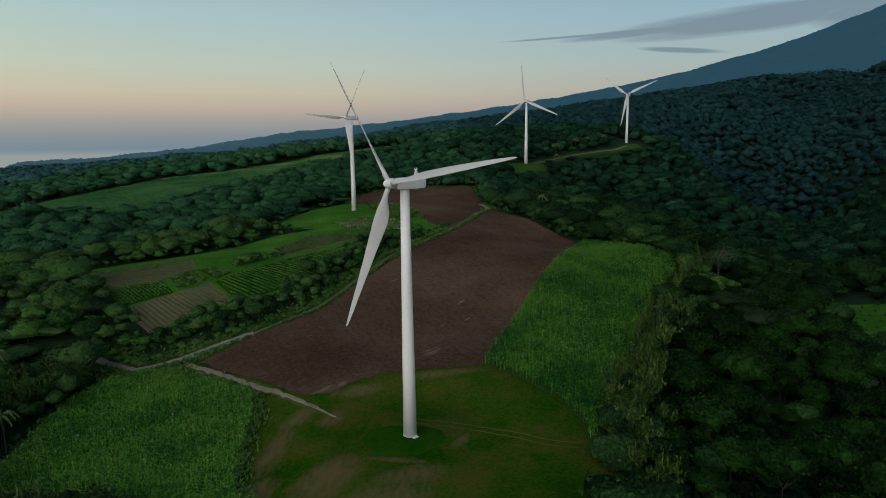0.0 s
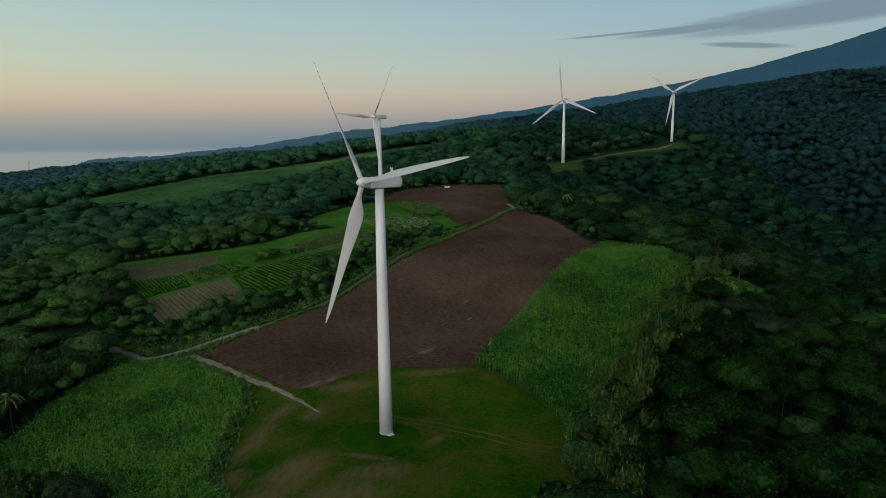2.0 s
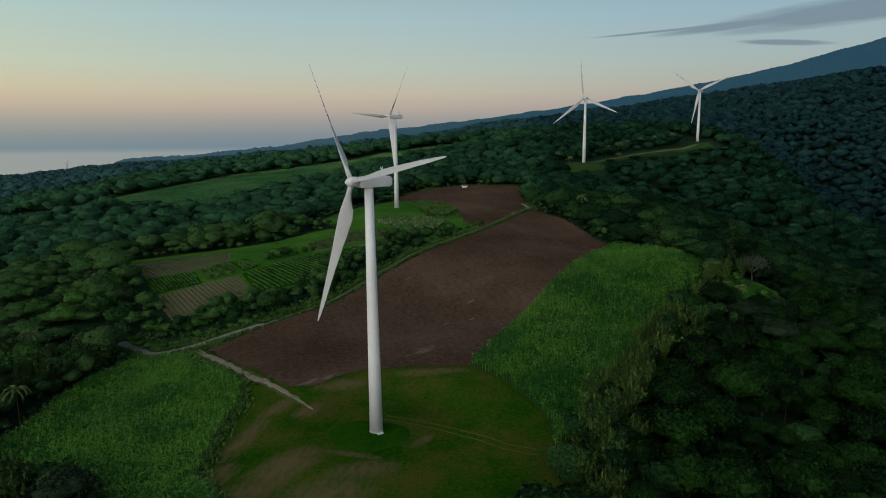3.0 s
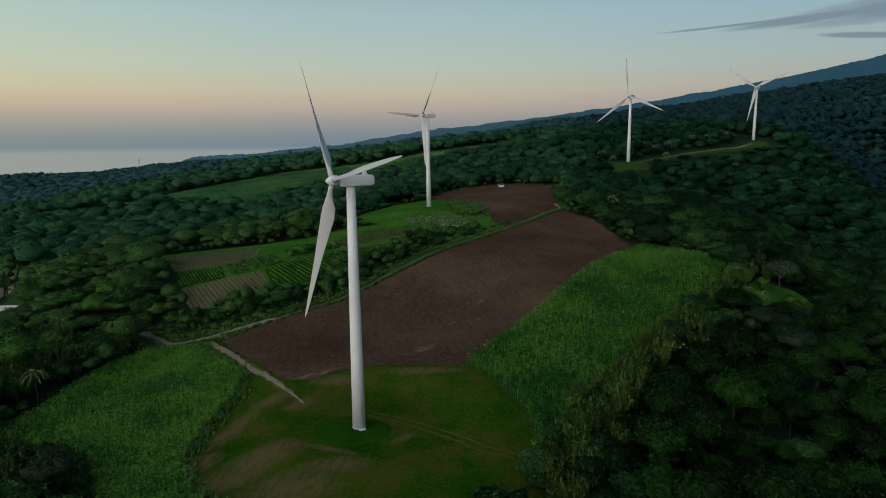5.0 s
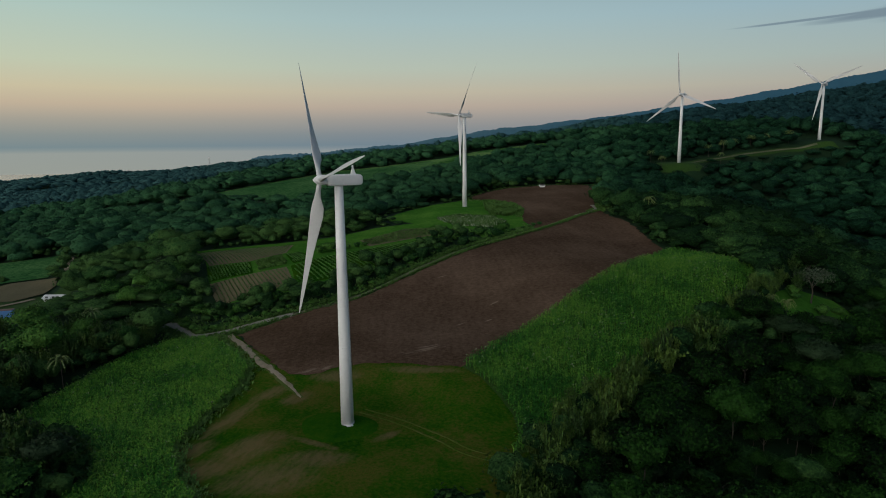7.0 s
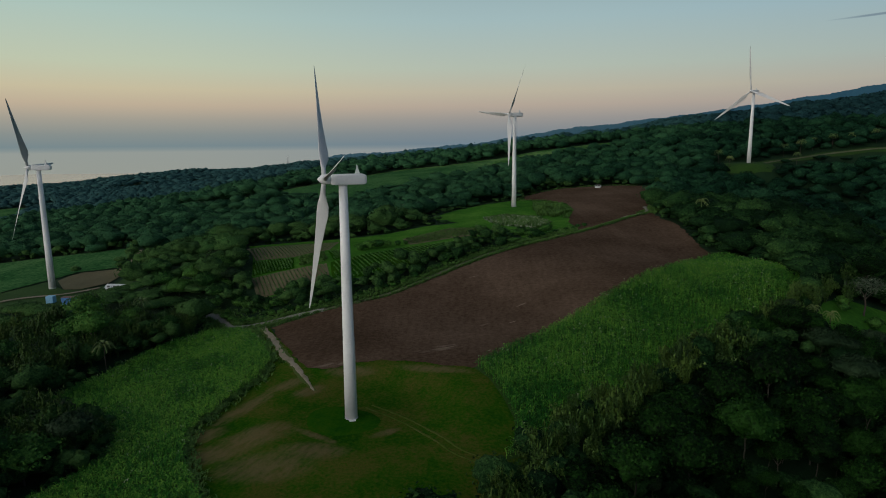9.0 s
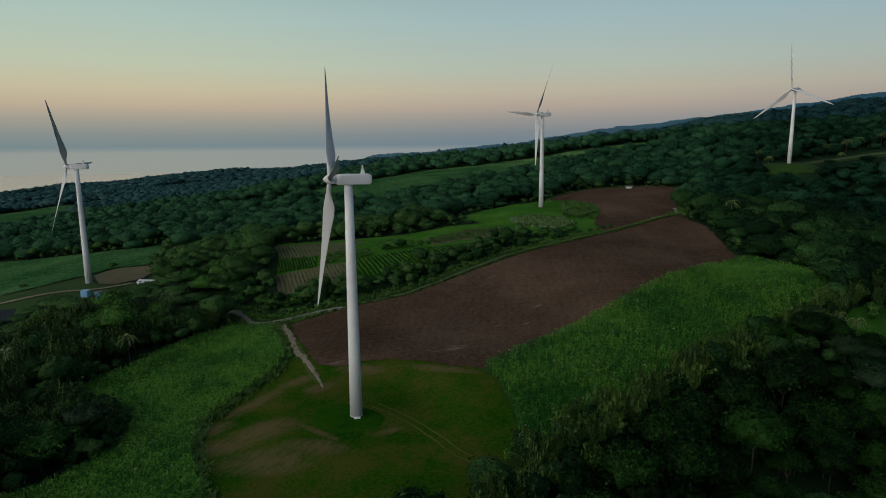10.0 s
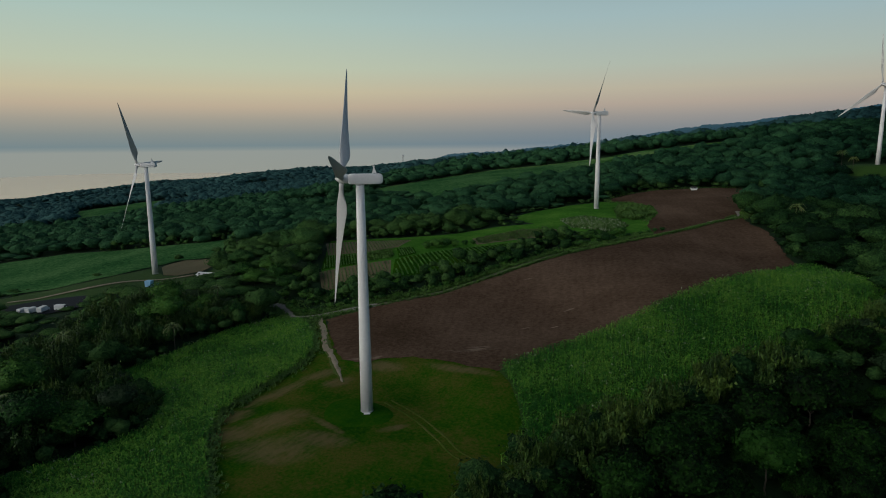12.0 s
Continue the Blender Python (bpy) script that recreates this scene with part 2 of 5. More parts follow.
LEAF = [(0.005, 0.022, 0.005), (0.013, 0.056, 0.010), (0.028, 0.098, 0.016), (0.070, 0.155, 0.026)]
M_LEAF = mat("broad_leaf", [(0.0035, 0.0123, 0.0044), (0.0106, 0.0352, 0.0097), (0.0202, 0.0598, 0.0158), (0.0493, 0.1021, 0.0273)], 0.12, 1.5, 0.8, 1.0, 0.5, spec=0.03, island=0.3, tone=0.55, contrast=1.5, fine=0.75)
M_CROWN = mat("crown_leaf", LEAF, 0.9, 11, 0.7, 1.0, 0.08, spec=0.08, island=0.55, each=0.95, contrast=2.0, fine=0.7)
# Copy of the crown leaf with the right-hand woods' shade in its colour.
M_CROWN_SHADED = mat("dark_crown_leaf", [(0.0008, 0.0028, 0.0008), (0.0023, 0.0126, 0.0015), (0.006, 0.0294, 0.0037), (0.0165, 0.0574, 0.0075)], 0.9, 11, 0.7, 1.0, 0.08, spec=0.06, island=0.55, each=0.6, contrast=2.0, fine=0.7)
# Haze is put into these two leaf colours: bluer with distance.
M_LEAF_HALF_HAZED = mat("slope_canopy", [(0.0023, 0.0116, 0.0057), (0.0075, 0.0328, 0.0151), (0.0135, 0.0533, 0.0239), (0.0314, 0.0888, 0.038)], 0.08, 0.9, 0.8, 1.0, 0.8, spec=0.03, island=0.22, tone=0.45, contrast=1.4, fine=0.75)
M_LEAF_HAZED = mat("distant_canopy", [(0.0057, 0.0197, 0.0217), (0.012, 0.0381, 0.0398), (0.0195, 0.0565, 0.0572), (0.0324, 0.0817, 0.078)], 0.05, 0.5, 0.8, 0.6, 1.5, spec=0.02, island=0.12, tone=0.35, contrast=0.9, fine=0.75)
M_FIELD = mat("far_crop", [(0.014, 0.054, 0.012), (0.030, 0.094, 0.020), (0.058, 0.135, 0.032), (0.12, 0.19, 0.070)], 0.03, 0.35, 0.9, 0.5, spec=0.0, rows=(55, 6.0, 0.10), contrast=1.7)
M_WESTCANE = mat("west_cane", [(0.0125, 0.0475, 0.015), (0.0238, 0.0775, 0.025), (0.04, 0.105, 0.035), (0.0725, 0.15, 0.0525)], 0.03, 0.5, 0.9, 0.9, 0.6, spec=0.0, contrast=2.0, fine=0.6)
M_GREY = mat("grey_leaf", [(0.0061, 0.0163, 0.0061), (0.0122, 0.0286, 0.0109), (0.0245, 0.0449, 0.0204)], 0.9, 11, 0.7, 1.0, 0.08, spec=0.08, island=0.5, each=0.6, contrast=1.9, fine=0.7)
M_AGAVE = mat("agave_leaf", [(0.030, 0.070, 0.030), (0.050, 0.100, 0.045), (0.080, 0.140, 0.065)], 0.5, 4, 0.5, 0, spec=0.25, island=0.3)
M_PALELEAF = mat("pale_leaf", [(0.030, 0.044, 0.028), (0.052, 0.070, 0.046), (0.085, 0.105, 0.072)], 0.9, 11, 0.7, 0, spec=0.05, island=0.5)
M_BAMBOO = mat("bamboo_leaf", [(0.0071, 0.0254, 0.0024), (0.0153, 0.0477, 0.0042), (0.0292, 0.0699, 0.0066), (0.0557, 0.0969, 0.0106)], 0.9, 15, 0.65, 0, spec=0.25, island=0.5, each=0.6)
M_PALM = mat("palm_leaf", [(0.03, 0.055, 0.012), (0.06, 0.10, 0.02), (0.13, 0.14, 0.04)], 0.1, 1, 0.55, 0, spec=0.3, island=0.5, each=0.4)
M_BARK = mat("bark", [(0.025, 0.02, 0.016), (0.05, 0.042, 0.034), (0.09, 0.078, 0.065)], 0.5, 6, 0.9, 0.6, spec=0.15)
M_WHITE = mat("white_gelcoat", [(0.468, 0.468, 0.4635), (0.594, 0.594, 0.5895), (0.648, 0.648, 0.6435)], 0.15, 2.0, 0.4, 0.02, spec=0.4, contrast=0.8)
# Darker copy of the white gelcoat: the blades' backlit shade is in the colour.
M_BLADE_BACKLIT = mat("blade_gelcoat", [(0.35, 0.35, 0.35), (0.44, 0.44, 0.44), (0.51, 0.51, 0.505)], 0.15, 2.0, 0.5, 0.02, spec=0.25, contrast=0.8)
M_STEEL = mat("grey_steel", [(0.2, 0.2, 0.2), (0.32, 0.32, 0.32)], 1, 10, 0.45, 0.05, metal=0.6)
M_CONC = mat("concrete", [(0.22, 0.21, 0.19), (0.36, 0.35, 0.32)], 0.5, 5, 0.9, 0.3)
M_BLUE = mat("blue_paint", [(0.06, 0.16, 0.36), (0.10, 0.25, 0.5)], 0.4, 3, 0.6, 0.1)
M_SKYBLUE = mat("pale_blue_paint", [(0.16, 0.34, 0.50), (0.24, 0.46, 0.62)], 0.4, 3, 0.6, 0.1)
M_RUST = mat("rusty_sheet", [(0.09, 0.05, 0.055), (0.16, 0.085, 0.085)], 0.4, 3, 0.7, 0.2)
M_PALE = mat("pale_wall", [(0.45, 0.46, 0.46), (0.62, 0.62, 0.6)], 0.4, 3, 0.7, 0.1)
M_ROOF = mat("tin_roof", [(0.35, 0.36, 0.37), (0.55, 0.56, 0.57)], 0.4, 3, 0.5, 0.1)
M_DARK = mat("dark_gap", [(0.03, 0.03, 0.03), (0.06, 0.06, 0.06)], 0.4, 3, 0.7, 0.0)
# Pale base: part of the sky's reflection is put into the sea's colour.
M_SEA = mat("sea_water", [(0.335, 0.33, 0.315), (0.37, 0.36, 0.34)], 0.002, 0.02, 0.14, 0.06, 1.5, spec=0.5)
M_POND = mat("asphalt_yard", [(0.011, 0.0135, 0.018), (0.019, 0.0215, 0.027)], 0.05, 0.8, 0.95, 0.1, spec=0.05)
# Haze is painted in: bluish base colours and a glow of its own.
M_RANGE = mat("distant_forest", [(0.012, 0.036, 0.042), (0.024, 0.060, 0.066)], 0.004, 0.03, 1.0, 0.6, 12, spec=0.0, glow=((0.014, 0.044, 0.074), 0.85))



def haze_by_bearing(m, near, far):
    """The backdrop's glow, which paints its haze: deep blue on the mountain, paler towards the coast."""
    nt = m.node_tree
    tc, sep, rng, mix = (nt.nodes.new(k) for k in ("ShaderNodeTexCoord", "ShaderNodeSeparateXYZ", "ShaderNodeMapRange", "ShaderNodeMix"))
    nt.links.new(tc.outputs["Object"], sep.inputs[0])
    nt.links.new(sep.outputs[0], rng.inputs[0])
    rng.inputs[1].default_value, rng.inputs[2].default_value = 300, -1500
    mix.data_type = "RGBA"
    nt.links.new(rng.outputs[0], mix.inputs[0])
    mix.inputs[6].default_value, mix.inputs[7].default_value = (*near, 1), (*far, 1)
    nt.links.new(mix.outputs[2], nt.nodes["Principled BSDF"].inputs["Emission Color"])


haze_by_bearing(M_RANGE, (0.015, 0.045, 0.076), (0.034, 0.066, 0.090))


# ---------------------------------------------------------------- mesh helpers
def part(name, bm, material, parent=None, label="", smooth=False):
    """Links a bmesh as ONE mesh object, under a thing or a part."""
    me = bpy.data.meshes.new(name)
    bm.to_mesh(me)
    bm.free()
    me.materials.append(material)
    if smooth:
        me.polygons.foreach_set("use_smooth", np.ones(len(me.polygons), bool))
    ob = new(name, me)
    if parent:
        ob.parent = parent
    if label:
        ob["label"] = label
    return ob


def quads_mesh(name, quads, material, tone=None):
    """One mesh from an (n, 4, 3) array of four-sided leaves."""
    n = len(quads)
    me = bpy.data.meshes.new(name)
    me.vertices.add(n * 4)
    me.vertices.foreach_set("co", np.ascontiguousarray(quads, np.float32).ravel())
    me.loops.add(n * 4)
    me.loops.foreach_set("vertex_index", np.arange(n * 4, dtype=np.int32))
    me.polygons.add(n)
    me.polygons.foreach_set("loop_start", np.arange(0, n * 4, 4, dtype=np.int32))
    me.polygons.foreach_set("loop_total", np.full(n, 4, np.int32))
    if tone is not None:
        a = me.attributes.new("tone", "FLOAT", "FACE")
        a.data.foreach_set("value", np.ascontiguousarray(tone, np.float32))
    me.materials.append(material)
    me.update()
    return me


def grid_mesh(name, xs, ys, zf, material, keep=None):
    """A height sheet over the lines xs and ys."""
    X, Y = np.meshgrid(xs, ys)
    Z = zf(X, Y)
    V = np.stack([X, Y, Z], -1).reshape(-1, 3)
    nx, ny = len(xs), len(ys)
    i = (np.arange(ny - 1)[:, None] * nx + np.arange(nx - 1)[None, :]).ravel()
    Fq = np.stack([i, i + 1, i + nx + 1, i + nx], -1)
    if keep is not None:
        Fq = Fq[keep(V[Fq].mean(1))]
    me = bpy.data.meshes.new(name)
    n = len(Fq)
    me.vertices.add(len(V))
    me.vertices.foreach_set("co", V.astype(np.float32).ravel())
    me.loops.add(n * 4)
    me.loops.foreach_set("vertex_index", Fq.astype(np.int32).ravel())
    me.polygons.add(n)
    me.polygons.foreach_set("loop_start", np.arange(0, n * 4, 4, dtype=np.int32))
    me.polygons.foreach_set("loop_total", np.full(n, 4, np.int32))
    me.polygons.foreach_set("use_smooth", np.ones(n, bool))
    me.materials.append(material)
    me.update()
    me.validate()
    return me


def inside(px, py, poly):
    """Which points lie inside the outline poly."""
    px, py = np.asarray(px, float), np.asarray(py, float)
    hit = np.zeros(px.shape, bool)
    for (x0, y0), (x1, y1) in zip(poly, poly[1:] + poly[:1]):
        if y0 != y1:
            hit ^= ((y0 > py) != (y1 > py)) & (px < (x1 - x0) * (py - y0) / (y1 - y0) + x0)
    return hit


def edge_distance(px, py, poly, closed=True):
    px, py = np.asarray(px, float), np.asarray(py, float)
    best = np.full(px.shape, 1e9)
    for (x0, y0), (x1, y1) in zip(poly, poly[1:] + (poly[:1] if closed else [])):
        dx, dy = x1 - x0, y1 - y0
        t = np.clip(((px - x0) * dx + (py - y0) * dy) / (dx * dx + dy * dy + 1e-9), 0, 1)
        best = np.minimum(best, np.hypot(px - x0 - t * dx, py - y0 - t * dy))
    return best


def smooth_line(pts, closed=False, n=6):
    """Rounds an outline or a line with a Catmull-Rom curve."""
    P = [np.array(p, float) for p in pts]
    out = []
    m = len(P)
    for i in range(m if closed else m - 1):
        a, b, c, d = (P[(i + k) % m] if closed else P[min(max(i + k, 0), m - 1)] for k in (-1, 0, 1, 2))
        for k in range(n):
            t = k / n
            q = 0.5 * (2 * b + (c - a) * t + (2 * a - 5 * b + 4 * c - d) * t * t + (3 * b - a - 3 * c + d) * t ** 3)
            out.append((float(q[0]), float(q[1])))
    if not closed:
        out.append(tuple(map(float, P[-1])))
    return out


# ---------------------------------------------------------------- the lie of the land
def bump(x, y, cx, cy, sx, sy, h):
    return h * np.exp(-0.5 * (((x - cx) / sx) ** 2 + ((y - cy) / sy) ** 2))
def ease(v):
    v = np.clip(v, 0.0, 1.0)
    return v * v * (3 - 2 * v)
SEA = -143.0
PADS = ((-7.0, 113.7, 0.0, 14, 26), (-46.0, 330.0, 22.8, 12, 30), (67.0, 499.0, 41.5, 10, 30), (183.0, 613.0, 54.6, 10, 30), (-189.0, 165.0, -0.7, 16, 50))
def terrain(x, y):
    x = np.asarray(x, float); y = np.asarray(y, float)
    z = 2.2 + 0.09 * x + 0.066 * y
    z = z + bump(x, y, 0, 95, 75, 62, -10.0) + bump(x, y, -84, 152, 26, 22, -4.9) + bump(x, y, -76, 108, 24, 20, -2.6) + bump(x, y, 58, 250, 32, 28, -5.8) + bump(x, y, 24, 318, 30, 40, -2.0)
    z = z + bump(x, y, -290, 605, 270, 72, 12.0) + bump(x, y, -420, 330, 170, 120, 5.0)
    z = z + bump(x, y, -110, 215, 60, 45, 1.5) + bump(x, y, -57, 692, 150, 70, 11.0) + bump(x, y, -2100, 800, 900, 700, 34.0) + bump(x, y, -150, 350, 70, 60, -7.0)
    z = z + bump(x, y, 4, 180, 26, 22, -5.2) + bump(x, y, 82, 214, 15, 24, 5.4) + bump(x, y, -228, 420, 95, 75, 11.0) + bump(x, y, -120, 206, 30, 22, 3.4) + bump(x, y, -84, 315, 22, 26, 3.2) + bump(x, y, -90, 160, 12, 10, -1.8) + bump(x, y, -42, 136, 11, 9, 1.3)
    # hollow under the ridge of the far turbines, and the ravine on the mountain side
    z = z + bump(x, y, 150, 430, 52, 80, -30.0) + bump(x, y, 84, 440, 42, 34, -11.0) + bump(x, y, 172, 545, 45, 34, -14.0) + bump(x, y, 860, 1350, 300, 300, 48.0) + bump(x, y, 100, 1150, 340, 200, 12.0)
    z = z + bump(x, y, 348, 640, 70, 150, -62.0) + bump(x, y, 215, 470, 45, 60, 8.0)
    ax = 124 + 0.45 * (y - 150) + 0.00012 * (y - 150) ** 2 + 26 * ease((128 - y) / 60)
    d = (x - ax) * 0.9
    far = ease((y - 100) / 450)
    z = z - (30 + 32 * far) * np.exp(-0.5 * (d / (38 + 27 * far)) ** 2) * (1 - 0.8 * ease((y - 1100) / 1100))
    # rolling relief that grows with the distance
    r = ease((np.hypot(x, y - 200) - 280) / 500)
    z = z + r * (6 * np.sin(x / 97 + 1.3) * np.sin(y / 121) + 3 * np.sin((x + y) / 53) * np.cos((x - 0.7 * y) / 71))
    z = z - 50 * ease((np.hypot(x, y) - 750) / 1300) * ease((x + 1500) / 1300)
    b = np.degrees(np.arctan2(x, y))
    z = z - 12 * ease((np.hypot(x, y) - 1300) / 700) * ease((b + 52) / 12) * ease((-4 - b) / 12)
    for cx, cy, h, r0, r1 in PADS:
        w = 1 - ease((np.hypot(x - cx, y - cy) - r0) / (r1 - r0))
        z = z + (h - z) * w
    return np.maximum(z, SEA - 6)


MOUNT = (3600.0, 3300.0)


def land(x, y):
    """The terrain with the mountain far off."""
    return terrain(x, y) + np.maximum(1142 * np.exp(-np.hypot(x - MOUNT[0], y - MOUNT[1]) / 1100) - 18, 0)


ground_height = land


def H(x, y):
    return float(ground_height(np.array([x]), np.array([y]))[0])


# ---------------------------------------------------------------- outlines of fields and ways
EAST_WOODS = [(36, 305.7), (46, 290), (55.9, 261.4), (61.6, 249.1), (84, 214.8), (119.8, 235.6), (170, 290), (160, 330.1), (28, 339.1), (28, 324.5)]
WEST_GAP = [(-262, 112), (-252, 150), (-206.1, 182), (-176.2, 174.1), (-172, 150), (-232, 110)]
HEDGE_ZONE = [(-99.3, 163.6), (-88.1, 160.8), (-70.6, 161), (-54.4, 170.7), (-39.1, 185), (-27.8, 211.1), (-12, 247.9), (-21.9, 261.6), (-31.9, 251.7), (-44.2, 212.6), (-58, 187.1), (-85.9, 174.9), (-96.3, 181.6)]
ROAD = [(-108.4, 157.9), (-100.4, 160), (-94.9, 161.4), (-90.2, 159.8), (-83.4, 156.6), (-71.7, 159.1), (-54.4, 167.8), (-39.2, 182.1), (-27.9, 208.3), (-18.2, 231), (-8, 250.1), (6, 278.7), (16, 305.4), (24, 320.3), (21, 333.9)]
TRACK = [(-69.8, 156.0), (-56.4, 145.9), (-45.0, 136.7), (-36.1, 130.3), (-28.4, 125.0), (-22.8, 122.0)]
SOIL = [(-66, 155.5), (-54.4, 166), (-38.2, 180.2), (-26.1, 206.9), (-16.2, 228.2), (-6, 247), (9, 277.7), (19, 304.5), (26, 317.3), (33, 301.9), (41, 291), (52, 262), (57.5, 250), (44, 222), (30, 193), (18, 164), (9, 141), (-0.3, 140.7), (-9, 140.6), (-15.4, 139.5), (-20.3, 136.4), (-24, 132.3), (-27, 130.5), (-31.5, 130), (-36, 132.2), (-43, 137.6), (-53, 145)]
SOIL_UP = [(22.5, 325), (19.5, 314), (13, 297), (8, 285), (2.5, 272), (-5, 287), (-9.5, 302), (-12.5, 324), (-23, 347), (-40, 362), (-53.5, 367.5), (-59, 378), (-52, 395), (-42, 406), (-20, 411), (3, 415), (19, 412), (22, 355)]
CANE_R = [(9, 141.5), (18, 164), (30, 193), (44, 222), (57, 249.5), (62, 249), (70, 241), (78, 227), (82, 213), (78, 199), (69, 187), (60, 172), (51, 154), (44, 140), (39, 128), (33, 116), (28, 110), (28, 118), (25.5, 124), (21, 130), (15, 137)]
CANE_L = [(-87, 151.5), (-77, 154), (-67, 149.5), (-53.5, 139.5), (-44, 131), (-40.5, 124), (-40, 110), (-36.5, 97), (-27.5, 88), (-14, 80), (6, 65), (-20.1, 55), (-46, 57), (-42, 72), (-44, 84), (-54, 94), (-70, 92), (-80, 90.5), (-85, 98), (-87, 114), (-90, 137)]
LAWN = [(9, 141), (-0.3, 140.7), (-9, 140.6), (-15.4, 139.5), (-20.3, 136.4), (-24, 132.3), (-27, 130.5), (-31.5, 130), (-36, 132.2), (-43, 137.6), (-53, 145), (-66, 155.5), (-74.9, 154.5), (-66.3, 149.5), (-53, 139.5), (-43.5, 131), (-40, 124), (-39.5, 110), (-36, 97), (-27, 88), (-14, 80), (6, 66.1), (22, 80.1), (26, 95.2), (28, 110), (28, 118), (25.5, 124), (21, 130), (15, 137)]
KNOLL = [(-83, 310), (-82, 332), (-77, 358), (-60, 369), (-53.5, 367.5), (-40, 362), (-23, 347), (-12.5, 324), (-9.5, 302), (-5, 287), (2.5, 272), (-3, 262), (-9, 250), (-14, 249), (-25, 267.6), (-43.6, 280.8), (-62.8, 290.2), (-79, 298)]
PLOT_AREA = [(-151.2, 237.4), (-112.7, 253.9), (-90.9, 264.8), (-78.3, 281.2), (-58.7, 291.2), (-46.5, 291.8), (-33.7, 274.5), (-33.9, 251.5), (-45.2, 212.5), (-59, 186), (-86, 174.1), (-101.3, 185.9), (-114, 200.3)]
ORCHARD = [(131, 200), (146.6, 230.5), (163, 224.5), (176, 210), (150, 180), (135.4, 182.5)]
SLOPE_GRASS = [(86, 204), (92, 214), (106, 225), (112, 216), (104, 198), (96, 186), (86, 184), (82, 189)]
LANE = [(69.6, 507.2), (84, 530), (118, 568), (151, 587.2), (178, 594.1)]
LANE_GRASS = [(48, 492), (54, 506), (63.6, 511), (84, 536.1), (118, 573.1), (151, 591.1), (190.1, 598.2), (194.1, 592.2), (151, 583.1), (118, 563.2), (84, 525), (86, 500.1), (82, 486), (68, 477), (54, 480)]
STRIP_A = [(-345, 392), (-298, 390), (-283, 416), (-271, 477), (-240, 530), (-200, 547), (-152, 570), (-138, 526), (-146, 458), (-170, 462), (-179, 420), (-187, 388), (-204, 374), (-237, 398), (-266, 390), (-285, 362), (-340, 368)]
STRIP_B = [(-174, 566), (-145, 580), (-119, 613), (-53, 647), (-50, 616), (-89, 578), (-127, 552), (-157, 540)]
FIELD_W = [(-390, 150), (-354, 190), (-310, 203), (-272, 222), (-238, 240), (-204, 208), (-200, 200), (-213, 190), (-209, 174), (-203, 150), (-208, 139), (-226, 129), (-240, 117), (-330, 90)]
YARD_W = [(-202.9, 174.4), (-207.9, 182.1), (-209, 190), (-194, 200), (-184, 191), (-178, 181), (-178, 168), (-184, 165)]
WAY_W = [(-240, 100), (-214, 113), (-202, 122.8), (-190.5, 134), (-184, 149), (-176, 159), (-173.7, 166.5), (-173, 173)]
WEST_GRASS = [(-226, 127), (-204, 140), (-202, 150), (-206, 172), (-184, 165), (-178, 168), (-174, 182), (-182, 193), (-226, 234), (-220, 234), (-168, 186), (-156, 172), (-148, 158), (-146, 146), (-160, 142), (-178, 130), (-205, 112), (-232, 104)]
POND = [(-206, 110), (-200, 118), (-178.6, 130), (-167, 128), (-164, 117), (-172, 108), (-184, 102)]
STRIP_C = [(-519, 349.4), (-458.6, 386.8), (-400, 420), (-380, 395), (-419.1, 357.3), (-499, 324.4)]
FIELD_D = [(-948, 439), (-973, 497), (-813, 523), (-754, 485), (-586, 340), (-579, 285)]
FIELD_E = [(-1100, 796), (-1073, 917), (-999, 1014), (-950, 969), (-982, 845)]
FIELD_F = [(-753, 973), (-562, 811), (-534, 770), (-594, 770)]
FIELD_G = [(-1817, 803), (-1716, 841), (-1725, 919), (-1670, 891), (-1448, 649)]
CLEAR = [FIELD_D, FIELD_E, FIELD_F, FIELD_G, SOIL, SOIL_UP, CANE_R, CANE_L, LAWN, KNOLL, PLOT_AREA, ORCHARD, SLOPE_GRASS, LANE_GRASS, STRIP_A, STRIP_B, FIELD_W, WEST_GRASS, YARD_W, POND, STRIP_C]


# ---------------------------------------------------------------- ground, sea and distance
def spaced(a, b, lo, hi, fine, growth):
    """Grid lines that are fine between a and b and widen towards lo and hi."""
    mid = list(np.arange(a, b + 0.01, fine))
    up, step = [b], fine
    while up[-1] < hi:
        step *= growth
        up.append(up[-1] + step)
    down, step = [a], fine
    while down[-1] > lo:
        step *= growth
        down.append(down[-1] - step)
    return np.array(down[:0:-1] + mid + up[1:])


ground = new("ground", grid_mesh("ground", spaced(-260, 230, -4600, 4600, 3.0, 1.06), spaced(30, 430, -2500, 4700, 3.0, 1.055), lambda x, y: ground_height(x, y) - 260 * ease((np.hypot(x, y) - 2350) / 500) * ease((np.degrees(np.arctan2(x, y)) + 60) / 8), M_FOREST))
tagged(ground, "forest floor that covers the slopes, coloured with the dark of the gaps", "ground", kind="structure")
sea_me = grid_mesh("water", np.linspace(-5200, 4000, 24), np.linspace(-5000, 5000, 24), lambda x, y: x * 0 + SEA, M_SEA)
tagged(new("water", sea_me), "calm sea at dusk, the sky's pale sheen put into its colour", "sea", kind="structure")


